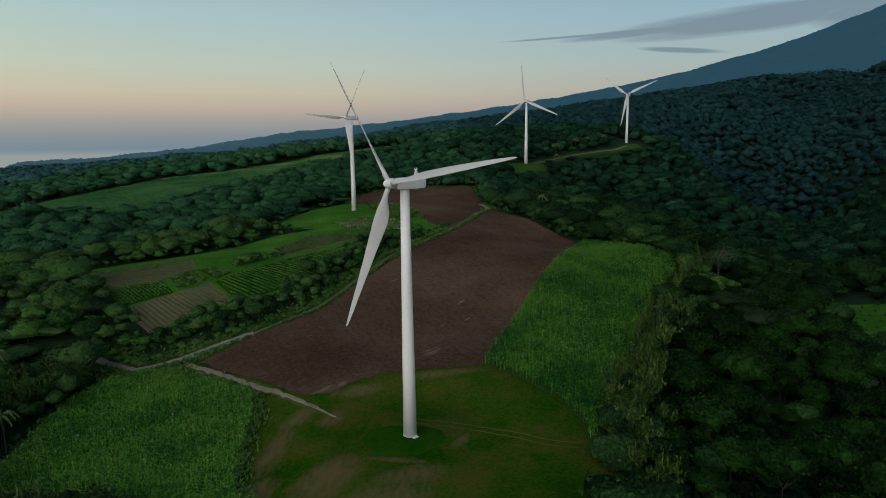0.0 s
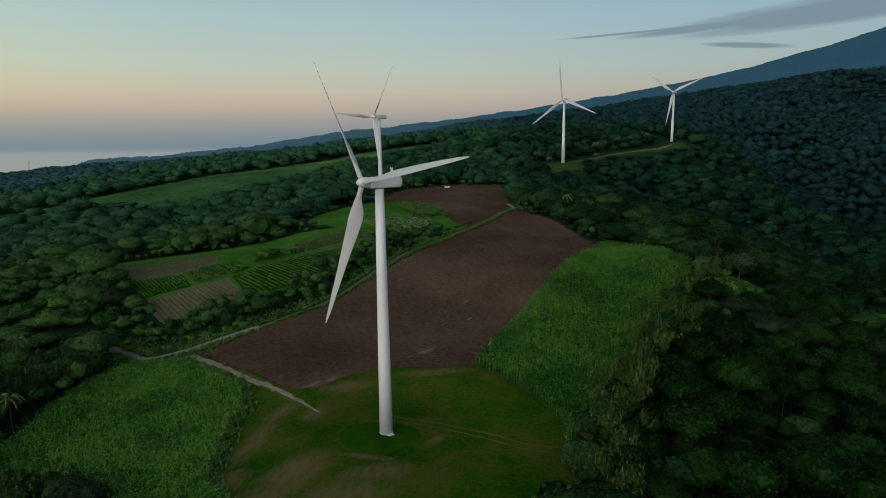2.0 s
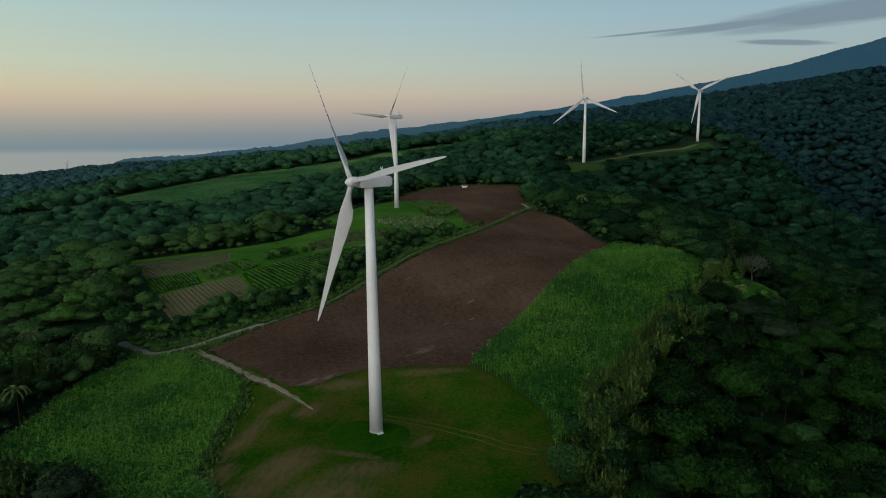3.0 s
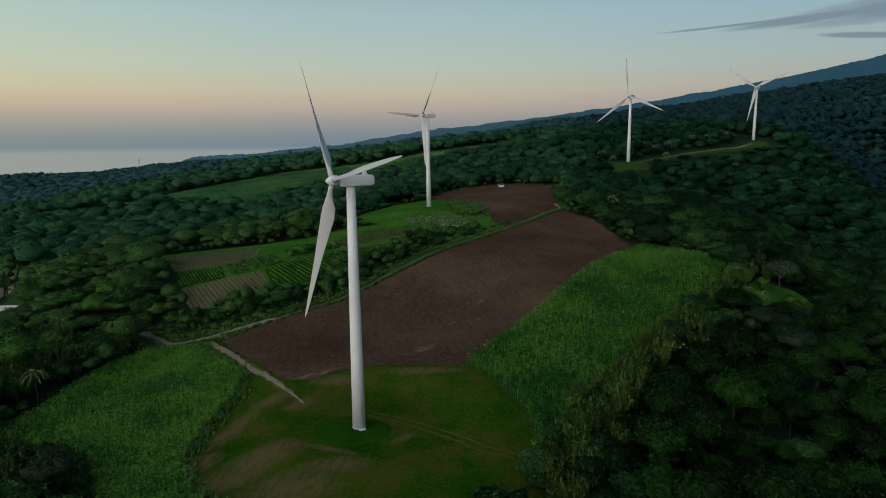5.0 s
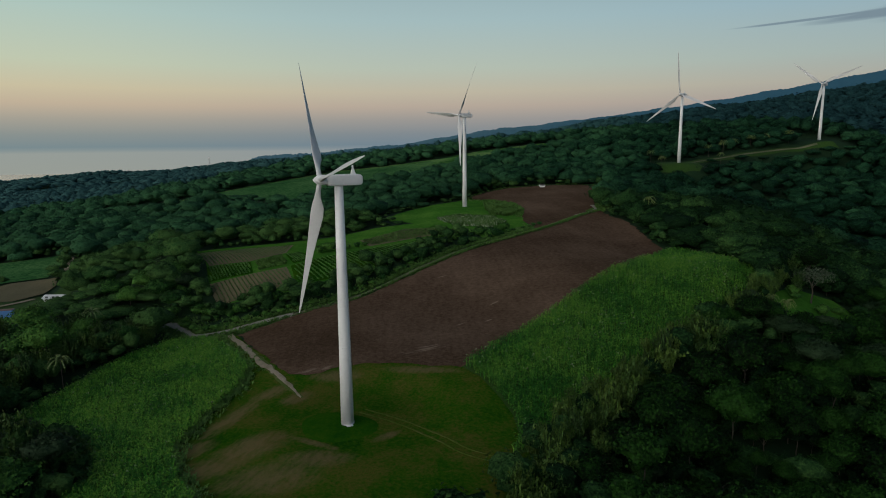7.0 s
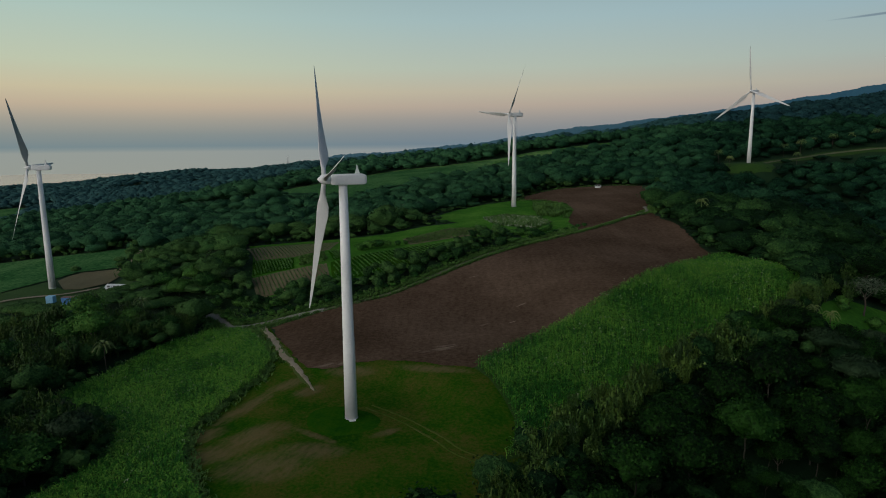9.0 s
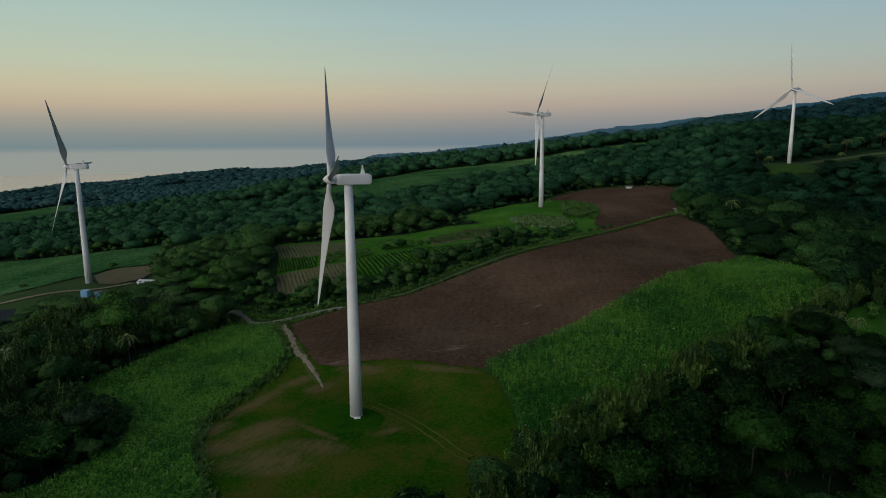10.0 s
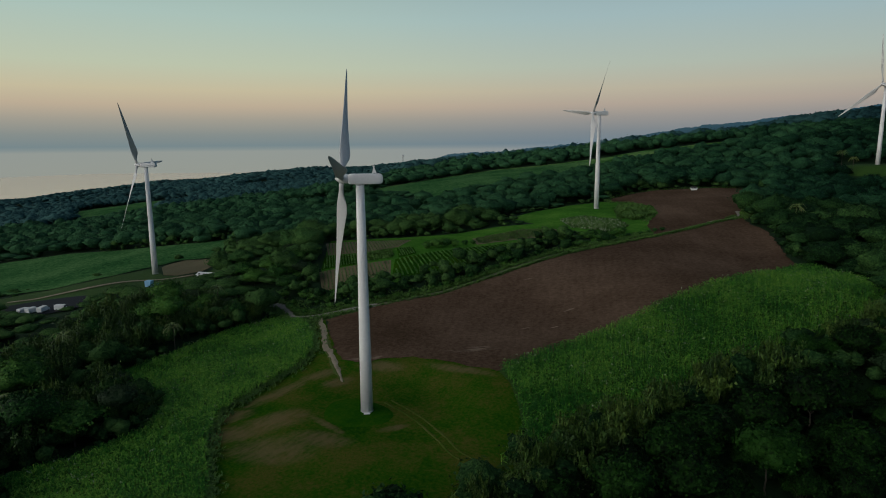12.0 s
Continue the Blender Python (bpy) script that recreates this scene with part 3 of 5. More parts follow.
def range_mesh(first, last, steps):
    """A sheet of rings from 2.3 to 4.9 km away, between two bearings."""
    bm = bmesh.new()
    angles = np.radians(np.linspace(first, last, steps))
    ring = []
    for r in np.geomspace(2300, 4880, 30):
        x, y = r * np.sin(angles), r * np.cos(angles)
        trees = 5 * np.random.default_rng(int(r)).uniform(0, 1, len(x)) ** 2
        z = land(x, y) + 4 * ease((r - 2300) / 600) * (np.sin(x / 61) * np.sin(y / 83) + np.sin((x + 2 * y) / 37) * 0.5) + 9 + trees
        b = np.degrees(angles)
        z = z - 84 * ease((-b - 2) / 26) * ease((r - 2300) / 1200) - (30 if r < 2310 else 0) - 220 * ease((-b - 34) / 9) + 12 * ease((b + 52) / 12) * ease((-4 - b) / 12)
        ring.append([bm.verts.new(p) for p in zip(x, y, z)])
    for a, b in zip(ring, ring[1:]):
        for k in range(len(a) - 1):
            bm.faces.new((a[k], a[k + 1], b[k + 1], b[k]))
    return bm


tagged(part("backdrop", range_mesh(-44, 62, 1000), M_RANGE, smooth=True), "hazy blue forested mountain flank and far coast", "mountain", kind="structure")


def draped(name, poly, material, lift, cell=3.0, label="", category="field", relief=None):
    """A field: its outline cut by a grid and laid on the ground."""
    bm = bmesh.new()
    bm.faces.new([bm.verts.new((x, y, 0)) for x, y in poly])
    for axis in (0, 1):
        lo, hi = min(p[axis] for p in poly), max(p[axis] for p in poly)
        v = lo + cell
        nrm = (1, 0, 0) if axis == 0 else (0, 1, 0)
        while v < hi - 0.2:
            bmesh.ops.bisect_plane(bm, geom=bm.verts[:] + bm.edges[:] + bm.faces[:], plane_co=(v, v, 0), plane_no=nrm)
            v += cell
    co = np.array([v.co[:] for v in bm.verts])
    z = ground_height(co[:, 0], co[:, 1]) + lift
    if relief is not None:
        z = z + relief(co[:, 0], co[:, 1])
    for v, h in zip(bm.verts, z):
        v.co.z = h
    bmesh.ops.recalc_face_normals(bm, faces=bm.faces[:])
    if sum(f.normal.z for f in bm.faces) < 0:
        bmesh.ops.reverse_faces(bm, faces=bm.faces[:])
    ob = part(name, bm, material, smooth=True)
    return tagged(ob, label, category, kind="structure")


def ribbon(name, line, width, material, lift, label, category="road", wobble=0.0, taper=0.0):
    pts = smooth_line(line, n=8)
    bm = bmesh.new()
    prev = None
    r = random.Random(len(pts))
    for k, (x, y) in enumerate(pts):
        a, b = pts[max(k - 1, 0)], pts[min(k + 1, len(pts) - 1)]
        dx, dy = b[0] - a[0], b[1] - a[1]
        n = math.hypot(dx, dy) or 1
        row = []
        for s in (-1.0, -0.4, 0.4, 1.0):
            w = width / 2 * s * (1 + wobble * r.uniform(-1, 1)) * (1 - taper * max(0.0, k / (len(pts) - 1) - 0.55) / 0.45)
            px, py = x - dy / n * w, y + dx / n * w
            row.append(bm.verts.new((px, py, H(px, py) + lift - (0.12 if abs(s) == 1 else 0))))
        if prev:
            for q in range(3):
                bm.faces.new((prev[q + 1], prev[q], row[q], row[q + 1]))
        prev = row
    bmesh.ops.recalc_face_normals(bm, faces=bm.faces[:])
    if sum(f.normal.z for f in bm.faces) < 0:
        bmesh.ops.reverse_faces(bm, faces=bm.faces[:])
    return tagged(part(name, bm, material, smooth=True), label, category, kind="structure")


def ragged(poly, seed, size=0.7):
    """The outline with small uneven bays, as a plough or mower leaves it."""
    r, out = random.Random(seed), []
    for (ax, ay), (bx, by) in zip(poly, poly[1:] + poly[:1]):
        n = max(1, int(math.hypot(bx - ax, by - ay) / 2.2))
        for k in range(n):
            f = k / n
            w = size if k else 0.0
            out.append((ax + (bx - ax) * f + r.uniform(-w, w), ay + (by - ay) * f + r.uniform(-w, w)))
    return out


draped("ploughed_field", ragged(SOIL, 4), M_SOIL, 0.30, 2.5, "bare brown ploughed field with fine furrows")
draped("ploughed_field", ragged(SOIL_UP, 5), M_SOIL, 0.30, 3.0, "bare brown ploughed field above the road")
LAWN_WIDE = [(x + (0 if k else 1), y + 3.5) if k < 8 else (x, y) for k, (x, y) in enumerate(LAWN[:21])] + [(6, 64), (30, 72), (36, 95), (33, 110)] + LAWN[25:]
draped("lawn", LAWN_WIDE, M_LAWN, 0.22, 2.5, "mown green grass with worn brown patches", "grass")
draped("cane_bed", CANE_R, M_CANEBED, 0.26, 3.0, "dark ground under the sugar cane")
draped("cane_bed", CANE_L, M_CANEBED, 0.26, 3.0, "dark ground under the sugar cane")
draped("meadow", KNOLL, M_MEADOW, 0.25, 3.0, "bright green grass on a low knoll", "grass")
draped("meadow", PLOT_AREA, M_MEADOW, 0.24, 3.0, "green grass round the vegetable plots", "grass")
draped("orchard_grass", ORCHARD, M_MEADOW, 0.25, 4.0, "dim green orchard clearing", "grass")
draped("slope_grass", SLOPE_GRASS, M_MEADOW, 0.25, 3.0, "rough grass on a steep bank", "grass")
draped("verge", LANE_GRASS, M_CANEBED, 0.3, 5.0, "rough green grass along the ridge lane", "grass")
draped("far_field", STRIP_A, M_WESTCANE, 0.5, 8.0, "long dim green field on a far slope")
# The field's lit upper edge, painted as a strip of paler colour.
ribbon("verge", STRIP_A[1:7], 9.0, M_FIELD, 0.7, "pale strip painted as the lit upper edge of a far field", "grass")
draped("far_field", STRIP_B, M_FIELD, 0.5, 8.0, "bright green field on a far slope")
draped("far_field", STRIP_C, M_FIELD, 0.5, 8.0, "narrow green field among far trees")
for outline in (FIELD_D, FIELD_E, FIELD_F, FIELD_G):
    draped("far_field", outline, M_WESTCANE, 0.8, 20.0, "dim green field far towards the coast")
draped("far_field", FIELD_W, M_WESTCANE, 0.4, 6.0, "even green cane field beyond the trees")
draped("yard_grass", WEST_GRASS, M_CANEBED, 0.3, 4.0, "grass round the yard of a turbine", "grass")
draped("bare_yard", YARD_W, M_PLOT, 0.5, 4.0, "bare brown yard beside a turbine")
draped("paved_yard", POND, M_POND, 0.5, 5.0, "dark paved yard", "yard")
ribbon("verge", ROAD, 9.0, M_CANEBED, 0.27, "rough grass verge beside the gravel road", "grass")
ribbon("road", ROAD[:7], 3.0, M_GRAVEL, 0.50, "pale gravel road at a bend by the cane field")
ribbon("road", ROAD[12:], 2.4, M_GRAVEL, 0.50, "pale gravel road at the top of the ploughed field")
ribbon("road", ROAD[6:13], 1.5, M_LANE, 0.44, "narrow pale gravel road beside the ploughed field")
ribbon("road", LANE, 2.0, M_LANE, 0.6, "pale lane along the ridge")
ribbon("track", [(-182.5, 193.1), (-195, 204.5), (-210, 219.4), (-224.6, 232.9)], 2.2, M_TRACK, 0.75, "pale dirt track at the edge of a cane field", "track")
ribbon("road", WAY_W[1:], 2.2, M_TRACK, 0.75, "pale dirt lane to a turbine")
ribbon("track", [(x + 0.3 * math.sin(k * 2.1), y + 0.3 * math.cos(k * 1.7)) for k, (x, y) in enumerate(TRACK)], 1.7, M_TRACK, 0.36, "narrow worn pale dirt track across the grass", "track", 0.45, 0.75)
ribbon("track", TRACK, 2.6, M_RUT, 0.30, "worn grass on both sides of the dirt track", "track", 0.35, 0.6)



PLOTS = (([(-100, 184), (-79.5, 203), (-67.5, 189), (-87, 173.5)], M_PLOT, "brown vegetable plot with thin green rows"),
         ([(-96, 206), (-91, 218), (-80.5, 206.5), (-88, 197)], M_MEADOW, "bright green leafy vegetable plot"),
         ([(-111, 197), (-97, 205), (-89, 195.5), (-101, 186)], M_PAD, "dark green vegetable plot"),
         ([(-140, 224), (-102, 243), (-92, 222), (-98, 206.5), (-111, 199)], M_PLOT, "brown plot with fine pale rows"),
         ([(-78, 205), (-70, 220), (-60, 232), (-44, 246), (-36, 258), (-31, 246), (-40, 217), (-51, 199), (-63, 190), (-66.5, 190)], M_PAD, "green plot with close crop rows"),
         ([(-72, 251), (-61, 276), (-44, 277), (-36, 262), (-48, 252), (-61, 238)], M_PLOT, "terraced plot with yellowish strips"),
         ([(-90, 219), (-86, 225), (-76, 215), (-79, 207.5)], M_PAD, "small dark green vegetable plot"))
for outline, material, text in PLOTS:
    mx, my = sum(p[0] for p in outline) / len(outline), sum(p[1] for p in outline) / len(outline)
    outline = [(mx + (x - mx) * 1.02, my + (y - my) * 1.02) for x, y in outline]
    draped("vegetable_plot", outline, material, 0.36, 3.0, text, "plot")


def disc_pad():
    """The darker, slightly domed turf round the turbine's foot."""
    bm = bmesh.new()
    rr = random.Random(2)
    rings, prev = 7, None
    wob = [1 + 0.06 * math.sin(3 * a) + rr.uniform(-.02, .02) for a in np.linspace(0, 6.28, 48)]
    for k in range(rings):
        f = (k + 1) / rings
        row = []
        for j in range(48):
            a = 2 * math.pi * j / 48
            x, y = -8.3 + 8.7 * f * wob[j] * math.cos(a), 111.8 + 6.9 * f * wob[j] * math.sin(a)
            row.append(bm.verts.new((x, y, H(x, y) + 0.27 + 0.12 * (1 - f ** 3) - (0.14 if k == rings - 1 else 0))))
        if prev is None:
            bm.faces.new(row)
        else:
            for j in range(48):
                bm.faces.new((prev[j], row[j], row[(j + 1) % 48], prev[(j + 1) % 48]))
        prev = row
    return bm


tagged(part("turf_pad", disc_pad(), M_PAD, smooth=True), "round dark green turf pad at the turbine's foot", "grass", kind="structure")
WHEELS = [(-6.9, 120.2), (1.9, 118.1), (8.1, 115.6), (14.0, 112.5), (19.6, 109.6), (26, 108.6)]
for off in (-0.85, 0.85):
    ribbon("wheel_track", [(x + off * 0.35, y + off) for x, y in WHEELS], 0.75, M_FADED, 0.285, "faint worn wheel track across the grass", "track", 0.5, 0.5)




# ---------------------------------------------------------------- wind turbines
def tube(bm, rings, segs=32, caps=True):
    """A lathe along z: rings of (z, radius)."""
    loops = []
    for z, r in rings:
        loops.append([bm.verts.new((r * math.cos(2 * math.pi * k / segs), r * math.sin(2 * math.pi * k / segs), z)) for k in range(segs)])
    for a, b in zip(loops, loops[1:]):
        for k in range(segs):
            bm.faces.new((a[k], a[(k + 1) % segs], b[(k + 1) % segs], b[k]))
    if caps:
        bm.faces.new(loops[0][::-1])
        bm.faces.new(loops[-1])
    return loops


def box(bm, x0, x1, y0, y1, z0, z1, bevel=0.0):
    m = Matrix.Translation(((x0 + x1) / 2, (y0 + y1) / 2, (z0 + z1) / 2)) @ Matrix.Diagonal((x1 - x0, y1 - y0, z1 - z0, 1))
    made = bmesh.ops.create_cube(bm, size=1, matrix=m)
    if bevel:
        es = list({e for v in made["verts"] for e in v.link_edges})
        bmesh.ops.bevel(bm, geom=es, offset=bevel, segments=2, affect="EDGES", profile=0.5)


HUB_Z, REACH, BLADE = 50.2, 3.6, 30.0


def blade_mesh():
    """Root at the origin, tip along z, the chord along y, thickness along x."""
    bm = bmesh.new()
    secs = [(0.0, 0.95, 0.95, 0), (0.045, 0.95, 0.95, 0), (0.09, 1.3, 0.8, 24), (0.16, 2.45, 0.55, 26), (0.22, 2.75, 0.45, 22), (0.32, 2.4, 0.36, 16), (0.45, 1.95, 0.28, 10),
            (0.6, 1.52, 0.21, 5), (0.75, 1.14, 0.15, 1.5), (0.88, 0.8, 0.10, 0.5), (0.96, 0.46, 0.06, 0), (0.99, 0.25, 0.04, 0), (1.0, 0.06, 0.02, 0)]
    prof = [(math.cos(2 * math.pi * k / 18), math.sin(2 * math.pi * k / 18)) for k in range(18)]
    loops = []
    for f, chord, thick, twist in secs:
        row, a = [], radians(-twist)
        for c, s in prof:
            sharp = min(1.0, max(0.0, (f - 0.05) / 0.12))
            yy = c * chord / 2 + sharp * chord * 0.18 * -1
            xx = s * thick / 2 * (1 - sharp * 0.45 * (1 - c) / 2)
            row.append(bm.verts.new((xx * math.cos(a) - yy * math.sin(a), xx * math.sin(a) + yy * math.cos(a), f * BLADE)))
        loops.append(row)
    for a, b in zip(loops, loops[1:]):
        for k in range(18):
            bm.faces.new((a[k], a[(k + 1) % 18], b[(k + 1) % 18], b[k]))
    bm.faces.new(loops[0][::-1])
    bm.faces.new(loops[-1])
    return bm


def turbine():
    t = new("wind_turbine")
    bm = bmesh.new()
    tube(bm, [(-2.0, 1.75), (0.04, 1.75), (0.10, 1.68), (0.12, 0.3)], 40)
    part("foundation", bm, M_DARK, t, "dark gravel ring round the footing")
    bm = bmesh.new()
    top = HUB_Z - 1.05
    tube(bm, [(0.1, 1.34), (top * 0.33, 1.19), (top * 0.66, 1.02), (top, 0.84)], 48)
    tower = part("tower", bm, M_WHITE, t, smooth=True)
    for f in (0.004, 0.335, 0.67, 0.995):
        bm = bmesh.new()
        r = 1.34 - 0.5 * f + 0.02
        tube(bm, [(top * f - 0.05, r), (top * f - 0.04, r + 0.03), (top * f + 0.09, r + 0.03), (top * f + 0.10, r)], 48)
        part("flange", bm, M_WHITE, tower, smooth=False)
    bm = bmesh.new()
    box(bm, -0.7, 0.7, 1.2, 2.0, 0.02, 0.2, 0.03)
    part("doorstep", bm, M_PALE, t, "pale concrete doorstep")
    # nacelle, long and rounded, with its nose to +x
    bm = bmesh.new()
    secs = [(2.35, 0.75, 0.8), (2.2, 0.95, 0.98), (1.2, 1.08, 1.05), (-3.9, 1.08, 1.06), (-4.25, 1.04, 0.98), (-4.6, 0.94, 0.70), (-4.64, 0.86, 0.62)]
    loops = []
    for x, hy, hz in secs:
        row = []
        for k in range(28):
            a = 2 * math.pi * k / 28
            c, s = math.cos(a), math.sin(a)
            row.append(bm.verts.new((x, hy * math.copysign(abs(c) ** 0.2, c), hz * math.copysign(abs(s) ** 0.2, s) + HUB_Z - 0.12)))
        loops.append(row)
    for a, b in zip(loops, loops[1:]):
        for k in range(28):
            bm.faces.new((a[k], b[k], b[(k + 1) % 28], a[(k + 1) % 28]))
    bm.faces.new(loops[0])
    bm.faces.new(loops[-1][::-1])
    bmesh.ops.recalc_face_normals(bm, faces=bm.faces[:])
    nac = part("nacelle", bm, M_WHITE, t, "long rounded white machine housing", smooth=True)
    bm = bmesh.new()
    base, top = [(-3.4, -0.4), (-2.5, -0.4), (-2.5, 0.4), (-3.4, 0.4)], [(-2.98, -0.12), (-2.8, -0.12), (-2.8, 0.12), (-2.98, 0.12)]
    lo = [bm.verts.new((x, y, HUB_Z + 1.0)) for x, y in base]
    hi = [bm.verts.new((x, y, HUB_Z + 2.3)) for x, y in top]
    bm.faces.new(hi)
    for k in range(4):
        bm.faces.new((lo[k], lo[(k + 1) % 4], hi[(k + 1) % 4], hi[k]))
    box(bm, -3.05, -2.7, -0.3, 0.3, HUB_Z + 2.28, HUB_Z + 2.4)
    for y in (-0.26, 0.26):
        box(bm, -2.92, -2.82, y - 0.05, y + 0.05, HUB_Z + 2.4, HUB_Z + 2.7)
    part("wind_vane", bm, M_PALE, nac, "pale tapered weather mast with vanes")
    # rotor
    bm = bmesh.new()
    tube(bm, [(0.0, 0.86), (0.35, 0.98), (1.35, 0.98), (1.85, 0.78), (2.3, 0.45), (2.62, 0.06)], 32)
    bm.transform(Matrix.Translation((2.35, 0, HUB_Z)) @ Matrix.Rotation(radians(90), 4, "Y") @ Matrix.Translation((0, 0, 0)))
    part("hub", bm, M_WHITE, t, "white spinner", smooth=True)
    blades = [part("blade", blade_mesh(), M_BLADE_BACKLIT, t, "slender tapered white blade, toned down as if backlit", smooth=True)]
    for k in range(2):
        b = new("blade", blades[0].data)
        b.parent, b["label"] = t, blades[0]["label"]
        blades.append(b)
    return t


def set_turbine(t, x, y, z, yaw, azimuth, pitch, label, tilt=-4.5, cone=1.6):
    """Stands the turbine at its place; yaw: where its nose points; azimuth: the first blade's turn from upright; pitch: the blades' own turn;
    tilt: how far the shaft points up; cone: how far the blades lean forward of the rotor plane."""
    t.matrix_world = pose(x, y, z, 0, 0, yaw)
    blades = sorted((c for c in t.children if c.name.startswith("blade")), key=lambda c: c.name)
    for k, b in enumerate(blades):
        b.matrix_local = Matrix.Translation((REACH, 0, HUB_Z)) @ pose(0, 0, 0, 0, tilt, 0) @ pose(0, 0, 0, -(azimuth + 120 * k), 0, 0) @ pose(0, 0, 0, 0, cone, 0) @ Matrix.Translation((0, 0, 0.75)) @ pose(0, 0, 0, 0, 0, pitch)
    return tagged(t, label, "wind turbine", "row of turbines")


turbines = [turbine()]
for k in range(4):
    turbines.append(copy_thing(turbines[0], Matrix()))
set_turbine(turbines[0], -7.0, 113.65, 0.2, 223.5, -39.0, -31, "tall white three-bladed wind turbine on a mown grass pad")
set_turbine(turbines[1], -48.6, 334.0, 22.8, 230, 35, -26, "white wind turbine on a green knoll", -8, 7)
set_turbine(turbines[2], 68.0, 497.5, 41.6, 240, -7, -18, "white wind turbine at the edge of the forest")
set_turbine(turbines[3], 183.0, 611.8, 54.7, 236, -52, 15, "white wind turbine on the ridge lane")
set_turbine(turbines[4], -191.7, 165.2, -0.6, 220, 32, -26, "white wind turbine beside a cane field")


# ---------------------------------------------------------------- plants
def unit(v):
    return v / (np.linalg.norm(v, axis=-1, keepdims=True) + 1e-9)


def leaf_quads(c, nrm, size, r, slim=0.62):
    """Four-sided leaves or leaf clumps at c, turned to nrm, of that length."""
    n = len(c)
    t1 = unit(np.cross(nrm, unit(r.normal(size=(n, 3)))))
    t2 = np.cross(nrm, t1)
    s = np.broadcast_to(np.asarray(size, float), (n,))[:, None]
    droop = nrm * s * 0.12
    return np.stack([c - t1 * s * 0.5 - droop, c + t2 * s * slim * 0.5 + droop, c + t1 * s * 0.5 - droop, c - t2 * s * slim * 0.5 + droop], 1)


def crown_quads(n, leaf, seed, lobes=10, rise=0.5, jitter=0.4):
    """A crown of leafy lobes: a dome one wide to each side and about 1.3 high."""
    r = np.random.default_rng(seed)
    a = np.arange(lobes) * 2.4 + r.uniform(-.5, .5, lobes)
    d = np.sqrt((np.arange(lobes) + 0.3) / lobes) * 0.70 * r.uniform(0.85, 1.1, lobes)
    rad = r.uniform(0.24, 0.42, lobes)
    zc = 0.42 + rise * (1 - (d / 0.8) ** 2) * r.uniform(0.7, 1.1, lobes)
    pick = r.choice(lobes, n, p=rad ** 2 / (rad ** 2).sum())
    v = unit(r.normal(size=(n, 3)) + np.array([0, 0, 0.35]))
    v[:, 2] = np.where(v[:, 2] < -0.45, -v[:, 2], v[:, 2])
    c = np.stack([np.cos(a) * d, np.sin(a) * d, zc], -1)[pick] + v * rad[pick, None] * r.uniform(0.78, 1.05, (n, 1))
    nrm = unit(v + jitter * r.normal(size=(n, 3)) + np.array([0, 0, 0.25]))
    return leaf_quads(c, nrm, leaf * r.uniform(0.55, 1.4, n), r)


def mesh_of(name, V, Q, material, tone=None, smooth=True):
    """One mesh from points V and four-sided faces Q."""
    me = bpy.data.meshes.new(name)
    n = len(Q)
    me.vertices.add(len(V))
    me.vertices.foreach_set("co", np.ascontiguousarray(V, np.float32).ravel())
    me.loops.add(n * 4)
    me.loops.foreach_set("vertex_index", np.ascontiguousarray(Q, np.int32).ravel())
    me.polygons.add(n)
    me.polygons.foreach_set("loop_start", np.arange(0, n * 4, 4, dtype=np.int32))
    me.polygons.foreach_set("loop_total", np.full(n, 4, np.int32))
    if smooth:
        me.polygons.foreach_set("use_smooth", np.ones(n, bool))
    if tone is not None:
        a = me.attributes.new("tone", "FLOAT", "FACE")
        a.data.foreach_set("value", np.ascontiguousarray(tone, np.float32))
    me.materials.append(material)
    me.update()
    return me


